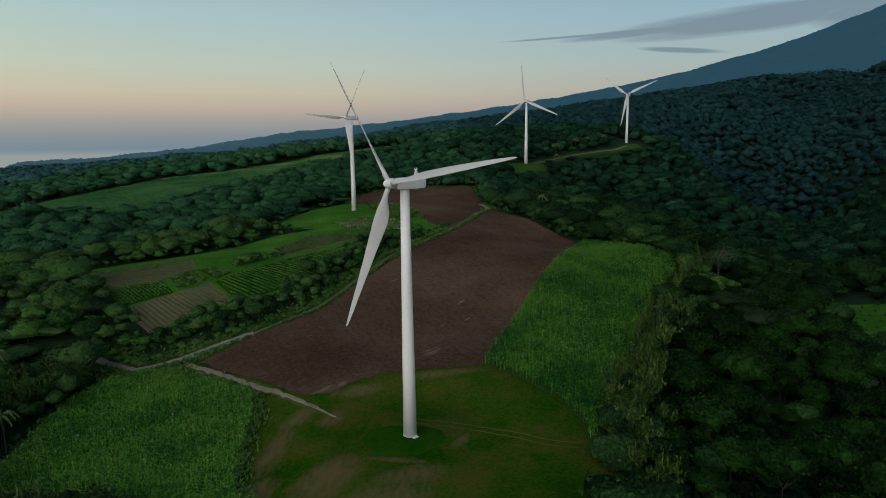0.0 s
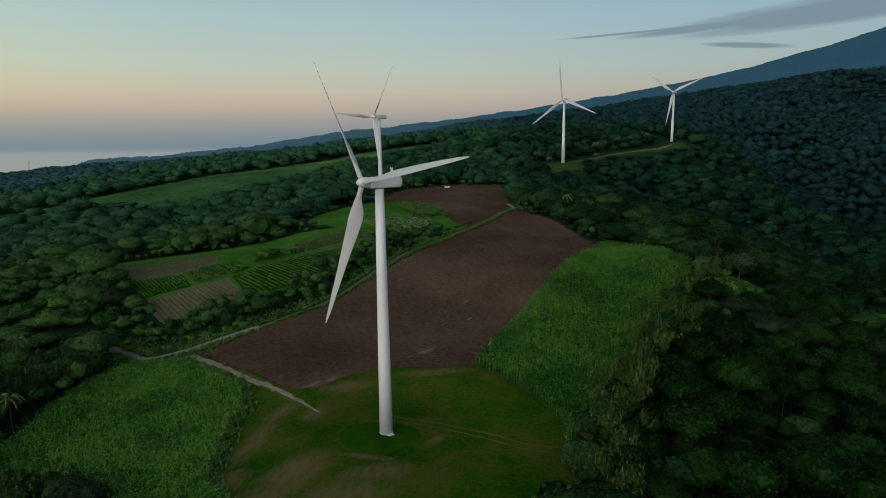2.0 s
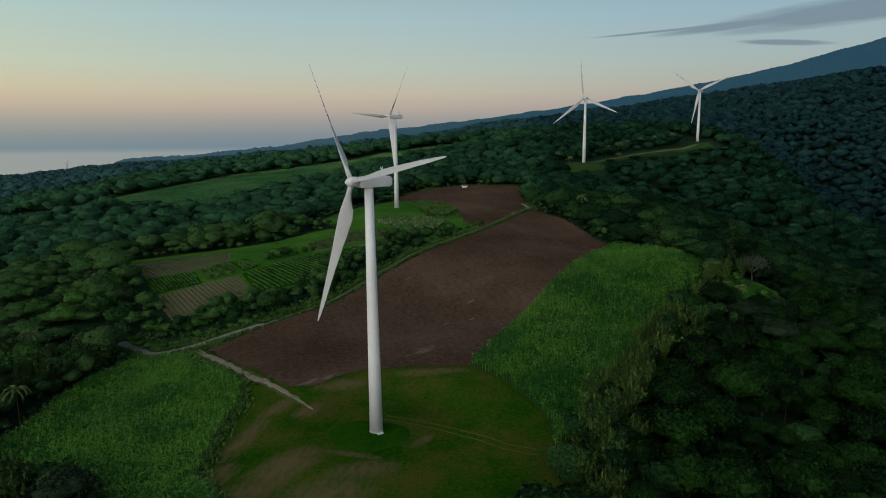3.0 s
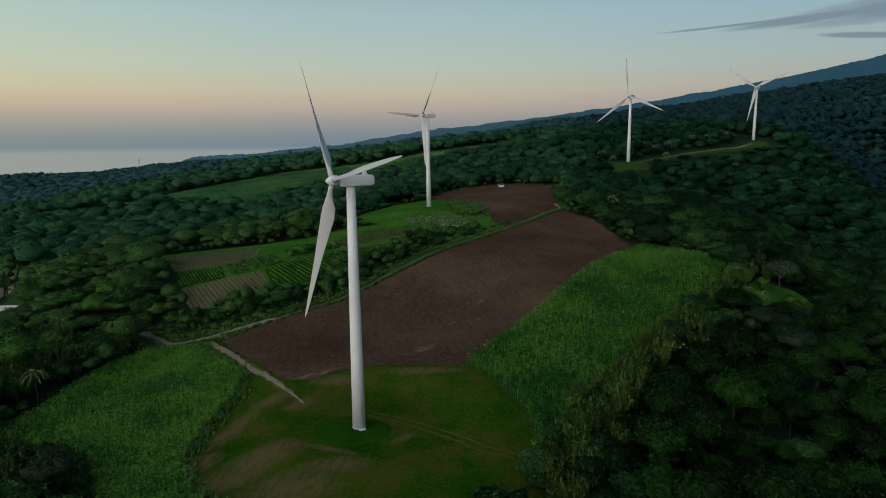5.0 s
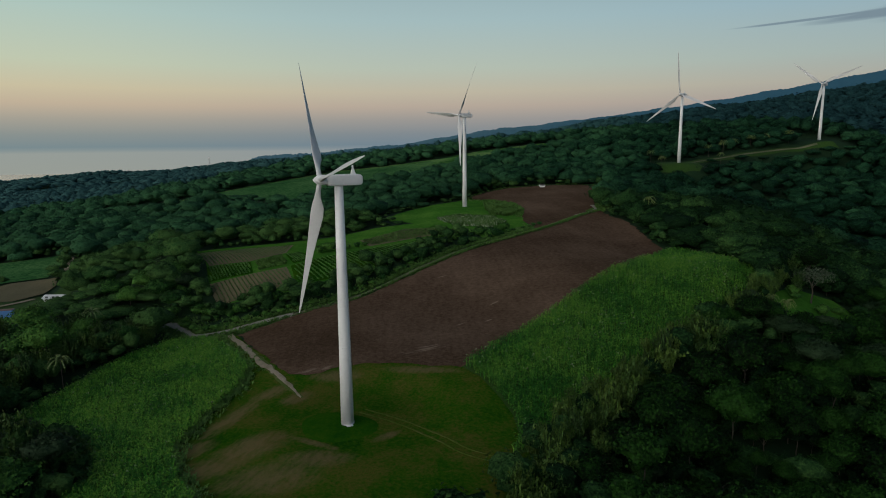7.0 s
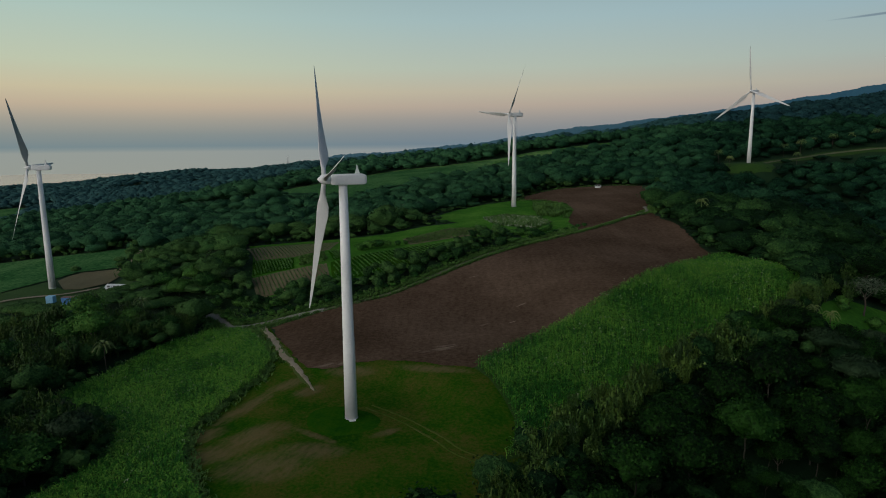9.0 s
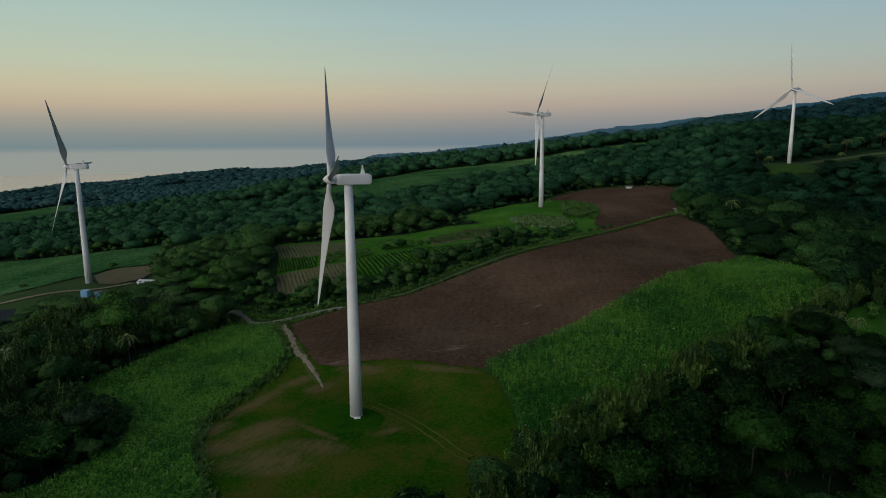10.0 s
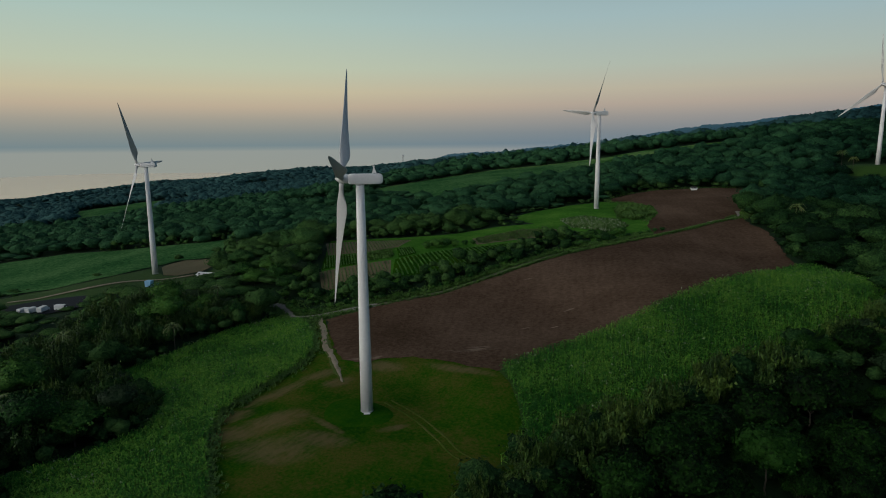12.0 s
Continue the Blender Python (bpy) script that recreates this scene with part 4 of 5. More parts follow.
def lobed_crown(lobes, segs, rings, leaves, leaf, seed, rise=0.5, jitter=0.36, lump=0.27, deep=(0.78, 1.04)):
    """Points and faces of a crown: one uneven leafy hull of many rounded lobes, and leaf clumps that lie on it like shingles.
    A dome one wide to each side and about 1.3 high."""
    r = np.random.default_rng(seed)
    a = np.arange(lobes) * 2.4 + r.uniform(-.5, .5, lobes)
    d = np.sqrt((np.arange(lobes) + 0.3) / lobes) * 0.78 * r.uniform(0.8, 1.1, lobes)
    rad = lump * r.uniform(0.65, 1.4, lobes) * (1.0 if lobes > 8 else 1.45)
    zc = 0.40 + rise * (1 - (d / 0.86) ** 2) * r.uniform(0.7, 1.12, lobes)
    mid = np.concatenate([np.stack([np.cos(a) * d, np.sin(a) * d, zc], -1), [[0, 0, 0.42]]])
    rad = np.append(rad, 0.42)
    heart = np.array([0, 0, 0.30])

    def hull(v):
        """How far the crown reaches from its heart along v, and which lobe is met."""
        b = v @ (mid - heart).T
        q = b * b - ((mid - heart) ** 2).sum(1) + rad ** 2
        far = np.where(q > 0, b + np.sqrt(np.maximum(q, 0)), 0.25)
        return far.max(1), far.argmax(1)

    tilt = np.repeat(np.radians(np.linspace(6, 118, rings)), segs)
    turn = np.tile(2 * np.pi * np.arange(segs) / segs, rings) + np.repeat(np.arange(rings) % 2, segs) * np.pi / segs
    v = np.stack([np.sin(tilt) * np.cos(turn), np.sin(tilt) * np.sin(turn), np.cos(tilt)], -1)
    V = heart + v * (hull(v)[0] * r.uniform(*deep, len(v)))[:, None]
    Q = []
    for i in range(rings - 1):
        for j in range(segs):
            b, c = i * segs, (i + 1) * segs
            Q.append((c + j, c + (j + 1) % segs, b + (j + 1) % segs, b + j))
    for i in range(segs // 2 - 1):
        Q.append((i, i + 1, segs - 2 - i, segs - 1 - i))
    Q = np.array(Q, int)
    if leaves:
        v = unit(r.normal(size=(leaves, 3)) + np.array([0, 0, 0.4]))
        v[:, 2] = np.where(v[:, 2] < -0.35, -v[:, 2], v[:, 2])
        far, lobe = hull(v)
        c = heart + v * (far * r.uniform(0.90, 1.10, leaves))[:, None]
        nrm = unit(unit(c - mid[lobe]) + jitter * r.normal(size=(leaves, 3)) + np.array([0, 0, 0.15]))
        q = leaf_quads(c, nrm, leaf * r.uniform(0.55, 1.4, leaves), r, 0.75).reshape(-1, 3)
        Q = np.concatenate([Q, len(V) + np.arange(leaves * 4).reshape(-1, 4)])
        V = np.concatenate([V, q])
    return V, Q


def trunk_mesh(h, r0, seed, limbs=5, spread=0.5):
    """A tapered, slightly crooked trunk that forks into limbs; one high."""
    bm = bmesh.new()
    rr = random.Random(seed)

    def limb(p, q, a, b, segs=6, steps=4):
        prev = None
        p, q = Vector(p), Vector(q)
        ax = (q - p).normalized()
        u = ax.orthogonal().normalized()
        w = ax.cross(u)
        for k in range(steps + 1):
            f = k / steps
            c = p.lerp(q, f) + (u * rr.uniform(-1, 1) + w * rr.uniform(-1, 1)) * (0.05 * (q - p).length if 0 < k < steps else 0)
            rad = a + (b - a) * f
            row = [bm.verts.new(c + (u * math.cos(2 * math.pi * j / segs) + w * math.sin(2 * math.pi * j / segs)) * rad) for j in range(segs)]
            if prev:
                for j in range(segs):
                    bm.faces.new((prev[j], prev[(j + 1) % segs], row[(j + 1) % segs], row[j]))
            prev = row
        bm.faces.new(prev)
        return q

    fork = limb((0, 0, -0.06 * h), (rr.uniform(-.04, .04) * h, rr.uniform(-.04, .04) * h, 0.45 * h), r0, r0 * 0.6)
    for k in range(limbs):
        a = 2 * math.pi * (k + rr.random() * 0.6) / limbs
        d = spread * rr.uniform(0.6, 1.0) * h
        q = limb(fork, (fork.x + math.cos(a) * d * 0.6, fork.y + math.sin(a) * d * 0.6, h * rr.uniform(0.68, 0.82)), r0 * 0.5, r0 * 0.2, 5, 3)
        for s in (-0.5, 0.5):
            limb(q, (q.x + math.cos(a + s) * d * 0.4, q.y + math.sin(a + s) * d * 0.4, q.z + h * rr.uniform(0.05, 0.16)), r0 * 0.2, r0 * 0.06, 4, 2)
    return bm


NEAR_PARTS = {}


def near_tree(kind, variant, x, y, radius, height, turn, label, category="tree", group="forest trees"):
    """A tree as a thing of its own: trunk and crown, with meshes shared between alike trees."""
    key = (kind, variant)
    if key not in NEAR_PARTS:
        seed = variant * 17 + len(kind)
        bm = trunk_mesh(1.0, 0.024, seed, 4)
        me = bpy.data.meshes.new("trunk")
        bm.to_mesh(me)
        bm.free()
        me.materials.append(M_BARK)
        if kind == "round":
            q = lobed_crown(44 + variant % 6 * 4, 16, 8, 1150, 0.085, seed, 0.42 + 0.05 * (variant % 4), 0.45, 0.17 + 0.015 * (variant % 3), (0.8, 0.97))
            # variants from 6 up, right of x = 0, take the shade-painted leaf
            leaf = M_CROWN if variant < 6 else M_CROWN_SHADED
        elif kind == "spreading":
            q = lobed_crown(50, 16, 8, 1150, 0.078, seed, 0.26, 0.45, 0.16, (0.8, 0.97))
            leaf = M_GREY
        elif kind == "bush":
            q = lobed_crown(16, 10, 5, 260, 0.14, seed, 0.4, 0.4, 0.22)
            leaf = M_CROWN
        elif kind == "bare":
            q = crown_quads(700, 0.085, seed, 24, 0.3)
            leaf = M_PALELEAF
        else:
            q = bamboo_quads(seed)
            leaf = M_BAMBOO
        NEAR_PARTS[key] = (me, mesh_of("crown", *q, leaf) if isinstance(q, tuple) else quads_mesh("crown", q, leaf))
    trunk, crown = NEAR_PARTS[key]
    name = {"bamboo": "bamboo_clump", "bare": "bare_tree", "bush": "shrub"}.get(kind, "broadleaf_tree")
    t = new(name)
    for n, me in (("trunk", trunk), ("crown", crown)):
        if kind in ("bamboo", "bush") and n == "trunk":
            continue
        ob = new(n, me)
        ob.parent = t
        if kind == "bamboo":
            ob.scale = (radius, radius, height)
        elif n == "trunk":
            wide = height if kind == "bare" else radius * 1.3
            ob.scale = (wide, wide, height * 0.9)
        else:
            ob.location.z, ob.scale = height - 1.28 * radius, (radius, radius, radius)
    t.matrix_world = Matrix.Translation((x, y, H(x, y) - 0.1)) @ Matrix.Rotation(turn, 4, "Z")
    return tagged(t, label, category, group)


def bamboo_quads(seed):
    """A clump of arching culms hung with narrow leaves; one wide to each side, one high."""
    r = np.random.default_rng(seed)
    cs, ns, ss = [], [], []
    out = []
    for k in range(26):
        a, lean, top = r.uniform(0, 2 * np.pi), r.uniform(0.1, 0.8), r.uniform(0.7, 1.05)
        f = np.linspace(0, 1, 9)
        rad = 0.08 + lean * f ** 2.2
        z = top * (f - 0.30 * lean * f ** 4)
        line = np.stack([np.cos(a) * rad, np.sin(a) * rad, z], -1)
        side = np.array([-np.sin(a), np.cos(a), 0]) * 0.010
        for i in range(8):
            out.append(np.stack([line[i] - side, line[i] + side, line[i + 1] + side, line[i + 1] - side]))
        m = 40
        g = r.uniform(0.28, 1.0, m)
        c = np.stack([np.interp(g, f, line[:, j]) for j in range(3)], -1) + r.normal(scale=(0.055, 0.055, 0.035), size=(m, 3))
        cs.append(c)
        ns.append(unit(r.normal(size=(m, 3)) * 0.7 + np.array([np.cos(a) * 0.5, np.sin(a) * 0.5, 0.7])))
    c, nrm = np.concatenate(cs), np.concatenate(ns)
    return np.concatenate([np.array(out), leaf_quads(c, nrm, 0.13 * r.uniform(0.6, 1.4, len(c)), r, 0.4)])


PALM = {}


def palm_tree(x, y, height, turn, label="palm with arching yellow-green fronds above the trees"):
    if not PALM:
        bm = bmesh.new()
        tube(bm, [(-0.05, 0.022), (0.1, 0.016), (0.6, 0.013), (1.0, 0.012)], 8)
        me = bpy.data.meshes.new("trunk")
        bm.to_mesh(me)
        bm.free()
        me.materials.append(M_BARK)
        r = np.random.default_rng(5)
        quads = []
        for k in range(15):
            a, rise = 2 * np.pi * k / 15 + r.uniform(-.2, .2), r.uniform(0.0, 0.20)
            f = np.linspace(0, 1, 12)
            rad, z = 0.36 * f, 1.0 + rise * np.sin(f * 2.2) - 0.24 * f ** 2.2
            line = np.stack([np.cos(a) * rad, np.sin(a) * rad, z], -1)
            out = np.array([-np.sin(a), np.cos(a), 0])
            for i in range(1, 12):
                w = 0.075 * math.sin(min(1, f[i] * 1.2 + 0.1) * 2.6)
                for s in (-1, 1):
                    tip = line[i] + out * s * w + np.array([0, 0, -0.035]) + (line[i] - line[i - 1]) * 0.6
                    quads.append(np.stack([line[i - 1], line[i], tip, (line[i - 1] + tip) / 2 - np.array([0, 0, 0.008])]))
        PALM["trunk"], PALM["fronds"] = me, quads_mesh("fronds", np.array(quads), M_PALM)
    t = new("palm_tree")
    for n in ("trunk", "fronds"):
        ob = new(n, PALM[n])
        ob.parent = t
    t.matrix_world = Matrix.Translation((x, y, H(x, y))) @ Matrix.Rotation(turn, 4, "Z") @ Matrix.Diagonal((height, height, height, 1))
    return tagged(t, label, "palm", "palms")


def scatter(x0, x1, y0, y1, step, seed):
    r = np.random.default_rng(seed)
    X, Y = np.meshgrid(np.arange(x0, x1, step), np.arange(y0, y1, step))
    X = X + (np.arange(X.shape[0]) % 2)[:, None] * step / 2
    return X.ravel() + r.uniform(-.38, .38, X.size) * step, Y.ravel() + r.uniform(-.38, .38, X.size) * step, r


def free_of_fields(x, y, margin):
    ok = np.ones(x.shape, bool)
    for poly in CLEAR:
        wide = margin + (1.5 if poly in (PLOT_AREA, KNOLL) else 0.0)
        ok &= ~inside(x, y, poly) & (edge_distance(x, y, poly) > wide)
    for line, w in ((ROAD, 3.4), (ROAD[:6], 5.5), (TRACK, 3.0), (LANE, 6.0), (WAY_W, 5.0)):
        ok &= edge_distance(x, y, line, False) > w
    return ok


def in_view(x, y, lo=-80, hi=41):
    b = np.degrees(np.arctan2(x - 40, y + 5))
    return (b > lo) & (b < hi)


NEAR_R = [(26, 60), (34, 86), (38, 104), (30, 108), (46, 140), (60, 165), (78, 196), (92, 232), (120, 232), (118, 180), (112, 150), (100, 118), (80, 84), (55, 60)]
NEAR_L = [(-46, 60), (-46, 80), (-60, 90), (-82, 86), (-92, 98), (-94, 118), (-90, 142), (-105, 150), (-128, 140), (-130, 110), (-110, 80), (-80, 56)]


def plant_near():
    """Big crowns first, then smaller ones in the gaps."""
    r = random.Random(11)
    for area, seed in ((NEAR_R, 3), (NEAR_L, 4)):
        placed = []
        for step, lo, hi in ((9.8, 4.8, 7.2), (5.4, 2.4, 4.2)):
            X, Y, g = scatter(-135, 125, 50, 240, step, seed + int(step))
            ok = inside(X, Y, area) & free_of_fields(X, Y, lo * 0.6)
            for x, y in zip(X[ok].tolist(), Y[ok].tolist()):
                if any(math.hypot(x - a, y - b) < 0.54 * (q + lo) for a, b, q in placed):
                    continue
                edge = min(edge_distance(np.array([x]), np.array([y]), p)[0] for p in ((CANE_R, LAWN) if x > 0 else (CANE_L,)))
                kind = "spreading" if r.random() < 0.16 else "round"
                if (x > 0 and edge < 12 and y < 165 and r.random() < 0.85) or (x < 0 and r.random() < 0.55):
                    kind = "bamboo"
                rad = r.uniform(lo, hi)
                h = rad * r.uniform(1.3, 2.0) + r.uniform(0, 4.0)
                if kind == "bamboo":
                    rad, h = r.uniform(3.4, 5.0), r.uniform(9, 12.5)
                elif x > 0 and edge < 16:
                    h *= 0.75
                placed.append((x, y, rad))
                lab = {"round": "dark green broadleaf tree with a dense lumpy crown", "spreading": "grey-green broadleaf tree with a flat spreading crown",
                       "bamboo": "yellow-green bamboo clump with arching feathery culms"}[kind]
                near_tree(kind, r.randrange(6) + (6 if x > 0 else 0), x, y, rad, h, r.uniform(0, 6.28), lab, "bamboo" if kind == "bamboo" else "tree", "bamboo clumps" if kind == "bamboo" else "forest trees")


plant_near()
HEDGE = [(90, 231), (85, 208), (76, 195), (55, 161), (45, 143), (37, 126), (31.5, 112), (30, 97), (26, 82)]
eb = random.Random(5)
for x, y in smooth_line(HEDGE, n=9):
    x, y = x + eb.uniform(0.3, 8.0), y + eb.uniform(-1.5, 1.5)
    if eb.random() < 0.92:
        near_tree("bamboo", eb.randrange(6), x, y, eb.uniform(2.4, 4.0), eb.uniform(5.5, 9.5), eb.uniform(0, 6.28), "yellow-green bamboo clump with arching feathery culms", "bamboo", "bamboo clumps")
    else:
        near_tree("bush", eb.randrange(6), x + 1, y, eb.uniform(1.8, 3.0), eb.uniform(3.0, 4.5), eb.uniform(0, 6.28), "dark green bush at the edge of the cane", "shrub", "shrubs")
for x, y, h in ((92, 550, 9), (104, 564, 10), (113, 576, 9), (127, 586, 10), (140, 594, 9), (158, 601, 10), (48, 510, 9), (56, 484, 8), (100, 536, 8), (-90.5, 117, 8), (-84, 70, 8), (-112, 146, 8), (-104, 92, 9), (82.5, 190, 5), (86, 188, 6), (49, 300, 9), (80, 187, 4.5), (-70, 66, 8)):
    palm_tree(x, y, h, x)
for x, y in smooth_line([(-97, 90), (-97, 104), (-99, 116), (-96, 128), (-93, 140), (-92, 149), (-100, 152)], n=4):
    near_tree("bamboo", eb.randrange(6), x + eb.uniform(-2.5, 0.5), y + eb.uniform(-1.5, 1.5), eb.uniform(3.4, 4.8), eb.uniform(6.5, 9.5), eb.uniform(0, 6.28), "olive bamboo clump with drooping feathery culms by the cane", "bamboo", "bamboo clumps")
for k, (x, y, r0, h) in enumerate(((-103, 169, 4.6, 7.5), (-111, 172, 5.4, 9), (-118, 166, 5, 8), (-107, 180, 4.8, 8), (-116, 185, 5.4, 9), (-122, 177, 5, 8), (-95, 171, 3.4, 5.5), (-126, 192, 5.5, 9), (-130, 170, 5, 8), (-133, 205, 5.5, 9), (-99, 165, 3.0, 5))):
    near_tree("spreading" if k % 4 == 3 else "round", k % 6, x, y, r0, h, k * 1.3, "big leafy tree beside the bend of the gravel road", "tree", "forest trees")
near_tree("bare", 1, 96.5, 208.7, 6.2, 12.5, 0.4, "pale half-bare tree with a wide open crown", "tree", "forest trees")
near_tree("spreading", 2, -54.5, 73.7, 5.6, 9.0, 0.9, "silvery grey-green tree beside the cane", "tree", "forest trees")
near_tree("bamboo", 4, -50.3, 85.8, 4.6, 8.0, 1.9, "olive rounded bamboo clump at the edge of the cane", "bamboo", "bamboo clumps")
near_tree("bamboo", 3, 84, 207, 2.6, 7.5, 0.2, "tall yellow-leaved plume beside the cane field", "tree", "forest trees")


LANE_FRONT = [(62, 492), (80, 512), (116, 552), (151, 576), (192, 588)]


def woods(name, near, far, step, shape, seed, label, grow=1.0, skip=(), only=None, band=None):
    """A belt of woods, from near to far metres away, as one mesh. shape: lobes, sides and rings of a crown, loose leaves and their size."""
    X, Y, r = scatter(-far, far, -40, far, step, seed)
    d = np.hypot(X - 40, Y)
    ok = (d > near) & (d < far) & in_view(X, Y) & free_of_fields(X, Y, step * 0.25)
    for area in skip:
        ok &= ~inside(X, Y, area)
    if only:
        ok &= inside(X, Y, only)
    X, Y = X[ok], Y[ok]
    if band:
        rim = np.min([edge_distance(X, Y, p) for p in (SOIL, SOIL_UP, CANE_L, KNOLL, PLOT_AREA, FIELD_W, SLOPE_GRASS)], 0) < band
        X, Y = X[rim], Y[rim]
    Z = ground_height(X, Y)
    land_ok = Z > SEA + 4
    for cx, cy, *rest in PADS:
        land_ok &= np.hypot(X - cx, Y - cy) > 20
    X, Y, Z = X[land_ok], Y[land_ok], Z[land_ok]
    lobes, segs, rings, leaves, leaf = shape
    V, Q, T, base = [], [], [], 0
    which = r.integers(0, 10, len(X))
    for k in range(10):
        v, q = lobed_crown(lobes + k % 4, segs, rings, leaves, leaf, seed * 31 + k, 0.36 + 0.06 * (k % 4))
        m = which == k
        c = int(m.sum())
        rad, a = step * 0.70 * np.clip(np.exp(r.normal(0, 0.36, c)), 0.4, 1.75) * grow, r.uniform(0, 6.28, c)
        rad = np.minimum(rad, 9.0 if near < 600 else 14.0 if near < 1200 else 17.0)
        lift = r.uniform(-0.5, 3.5, c)
        low = 1 - 0.5 * ((X[m] < -108) & (Y[m] < 175))
        # crowns cut to scrub height to keep the far fields and ridge lane in the camera's view
        for line, closed, reach in ((LANE_FRONT, False, 14), (STRIP_A[7:], False, 24), (STRIP_B[4:], False, 24), (FIELD_D[2:], False, 30), (KNOLL, True, 9)):
            low = low * (1 - 0.55 * (edge_distance(X[m], Y[m], line, closed) < reach))
        rad = rad * (0.75 + 0.25 * low)
        ca, sa = np.cos(a)[:, None], np.sin(a)[:, None]
        up = np.minimum(rad * r.uniform(0.65, 1.05, c), 8.5) * low
        x = (v[:, 0] * ca - v[:, 1] * sa) * rad[:, None] + X[m][:, None]
        y = (v[:, 0] * sa + v[:, 1] * ca) * rad[:, None] + Y[m][:, None]
        z = v[:, 2] * up[:, None] + (Z[m] + lift * low)[:, None]
        V.append(np.stack([x, y, z], -1).reshape(-1, 3))
        Q.append((q[None] + (np.arange(c) * len(v))[:, None, None]).reshape(-1, 4) + base)
        # tone: random, plus painted haze light towards -x and ravine shade towards +x
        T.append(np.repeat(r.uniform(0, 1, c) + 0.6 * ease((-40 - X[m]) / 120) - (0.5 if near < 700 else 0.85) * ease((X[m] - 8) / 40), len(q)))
        base += c * len(v)
    # the farther the belt, the more haze its leaf colour carries
    ob = new(name, mesh_of(name, np.concatenate(V), np.concatenate(Q), M_LEAF_HAZED if near > 600 else M_LEAF_HALF_HAZED if near > 300 else M_LEAF, np.concatenate(T)))
    return tagged(ob, label, "forest", kind="stuff")


for area, seed in ((NEAR_R, 25), (NEAR_L, 26)):
    woods("undergrowth", 20, 330, 4.4, (6, 6, 4, 50, 0.14), seed, "low dark bushes under the forest trees", only=area)
woods("undergrowth", 20, 330, 3.8, (6, 6, 4, 60, 0.14), 28, "tangled green hedge beside the gravel road", only=HEDGE_ZONE)
woods("undergrowth", 20, 420, 3.5, (5, 6, 4, 44, 0.15), 29, "rough scrub where the forest meets the fields", band=7.5, skip=(HEDGE_ZONE,))
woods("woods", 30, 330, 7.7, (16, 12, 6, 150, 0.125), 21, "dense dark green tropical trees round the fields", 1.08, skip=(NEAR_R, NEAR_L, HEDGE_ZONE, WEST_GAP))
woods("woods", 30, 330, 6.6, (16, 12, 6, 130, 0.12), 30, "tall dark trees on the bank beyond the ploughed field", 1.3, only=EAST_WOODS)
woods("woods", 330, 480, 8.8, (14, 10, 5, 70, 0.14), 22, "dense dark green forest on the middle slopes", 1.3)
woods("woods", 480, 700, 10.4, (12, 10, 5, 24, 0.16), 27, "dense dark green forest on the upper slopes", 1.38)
woods("far_woods", 700, 1300, 10.4, (4, 6, 3, 9, 0.28), 23, "forest far up the slope, its green blued by painted haze", 1.38)
woods("far_woods", 1300, 2380, 19.0, (3, 6, 3, 3, 0.32), 24, "forest towards the coast and mountain, blued by painted haze", 1.4)


# ---------------------------------------------------------------- sugar cane
def cane(name, poly, spacing, leaves, height, seed, label):
    xs, ys = [p[0] for p in poly], [p[1] for p in poly]
    X, Y, r = scatter(min(xs), max(xs), min(ys), max(ys), spacing, seed)
    ok = inside(X, Y, poly) & (edge_distance(X, Y, poly) > 0.3)
    X, Y = X[ok], Y[ok]
    n = len(X)
    Z = ground_height(X, Y) + 0.2
    clump = 0.5 + 0.5 * np.sin(X * 0.31 + 2 * np.sin(Y * 0.17)) * np.sin(Y * 0.27 + 1.5 * np.sin(X * 0.13))
    Ht = height * (0.82 + 0.22 * clump) * r.uniform(0.85, 1.12, n)
    out = []
    for k in range(leaves):
        a = r.uniform(0, 2 * np.pi, n)
        z0 = Ht * r.uniform(0.25, 0.8, n)
        ln = r.uniform(0.9, 1.7, n)
        up = r.uniform(0.25, 1.0, n)
        dx, dy = np.cos(a), np.sin(a)
        base = np.stack([X + r.normal(scale=.12, size=n), Y + r.normal(scale=.12, size=n), Z + z0], -1)
        mid = base + np.stack([dx * ln * 0.4, dy * ln * 0.4, ln * 0.55 * up], -1)
        tip = base + np.stack([dx * ln * 0.85, dy * ln * 0.85, ln * (0.55 * up - 0.15)], -1)
        side = np.stack([-dy, dx, dx * 0], -1) * r.uniform(0.06, 0.12, n)[:, None]
        out.append(np.stack([base, mid - side, tip, mid + side], 1))
    a = r.uniform(0, 2 * np.pi, n)
    side = np.stack([np.cos(a), np.sin(a), a * 0], -1) * 0.05
    foot, head = np.stack([X, Y, Z - 0.1], -1), np.stack([X, Y, Z + Ht * 0.8], -1)
    out.append(np.stack([foot - side, foot + side, head + side, head - side], 1))
    ob = new(name, quads_mesh(name, np.concatenate(out), M_CANE))
    return tagged(ob, label, "sugar cane", kind="stuff")


cane("sugar_cane", CANE_R, 0.78, 8, 2.7, 41, "tall bright green sugar cane in a dense stand")
cane("sugar_cane", CANE_L, 0.82, 8, 2.2, 42, "green sugar cane in a dense rounded stand")


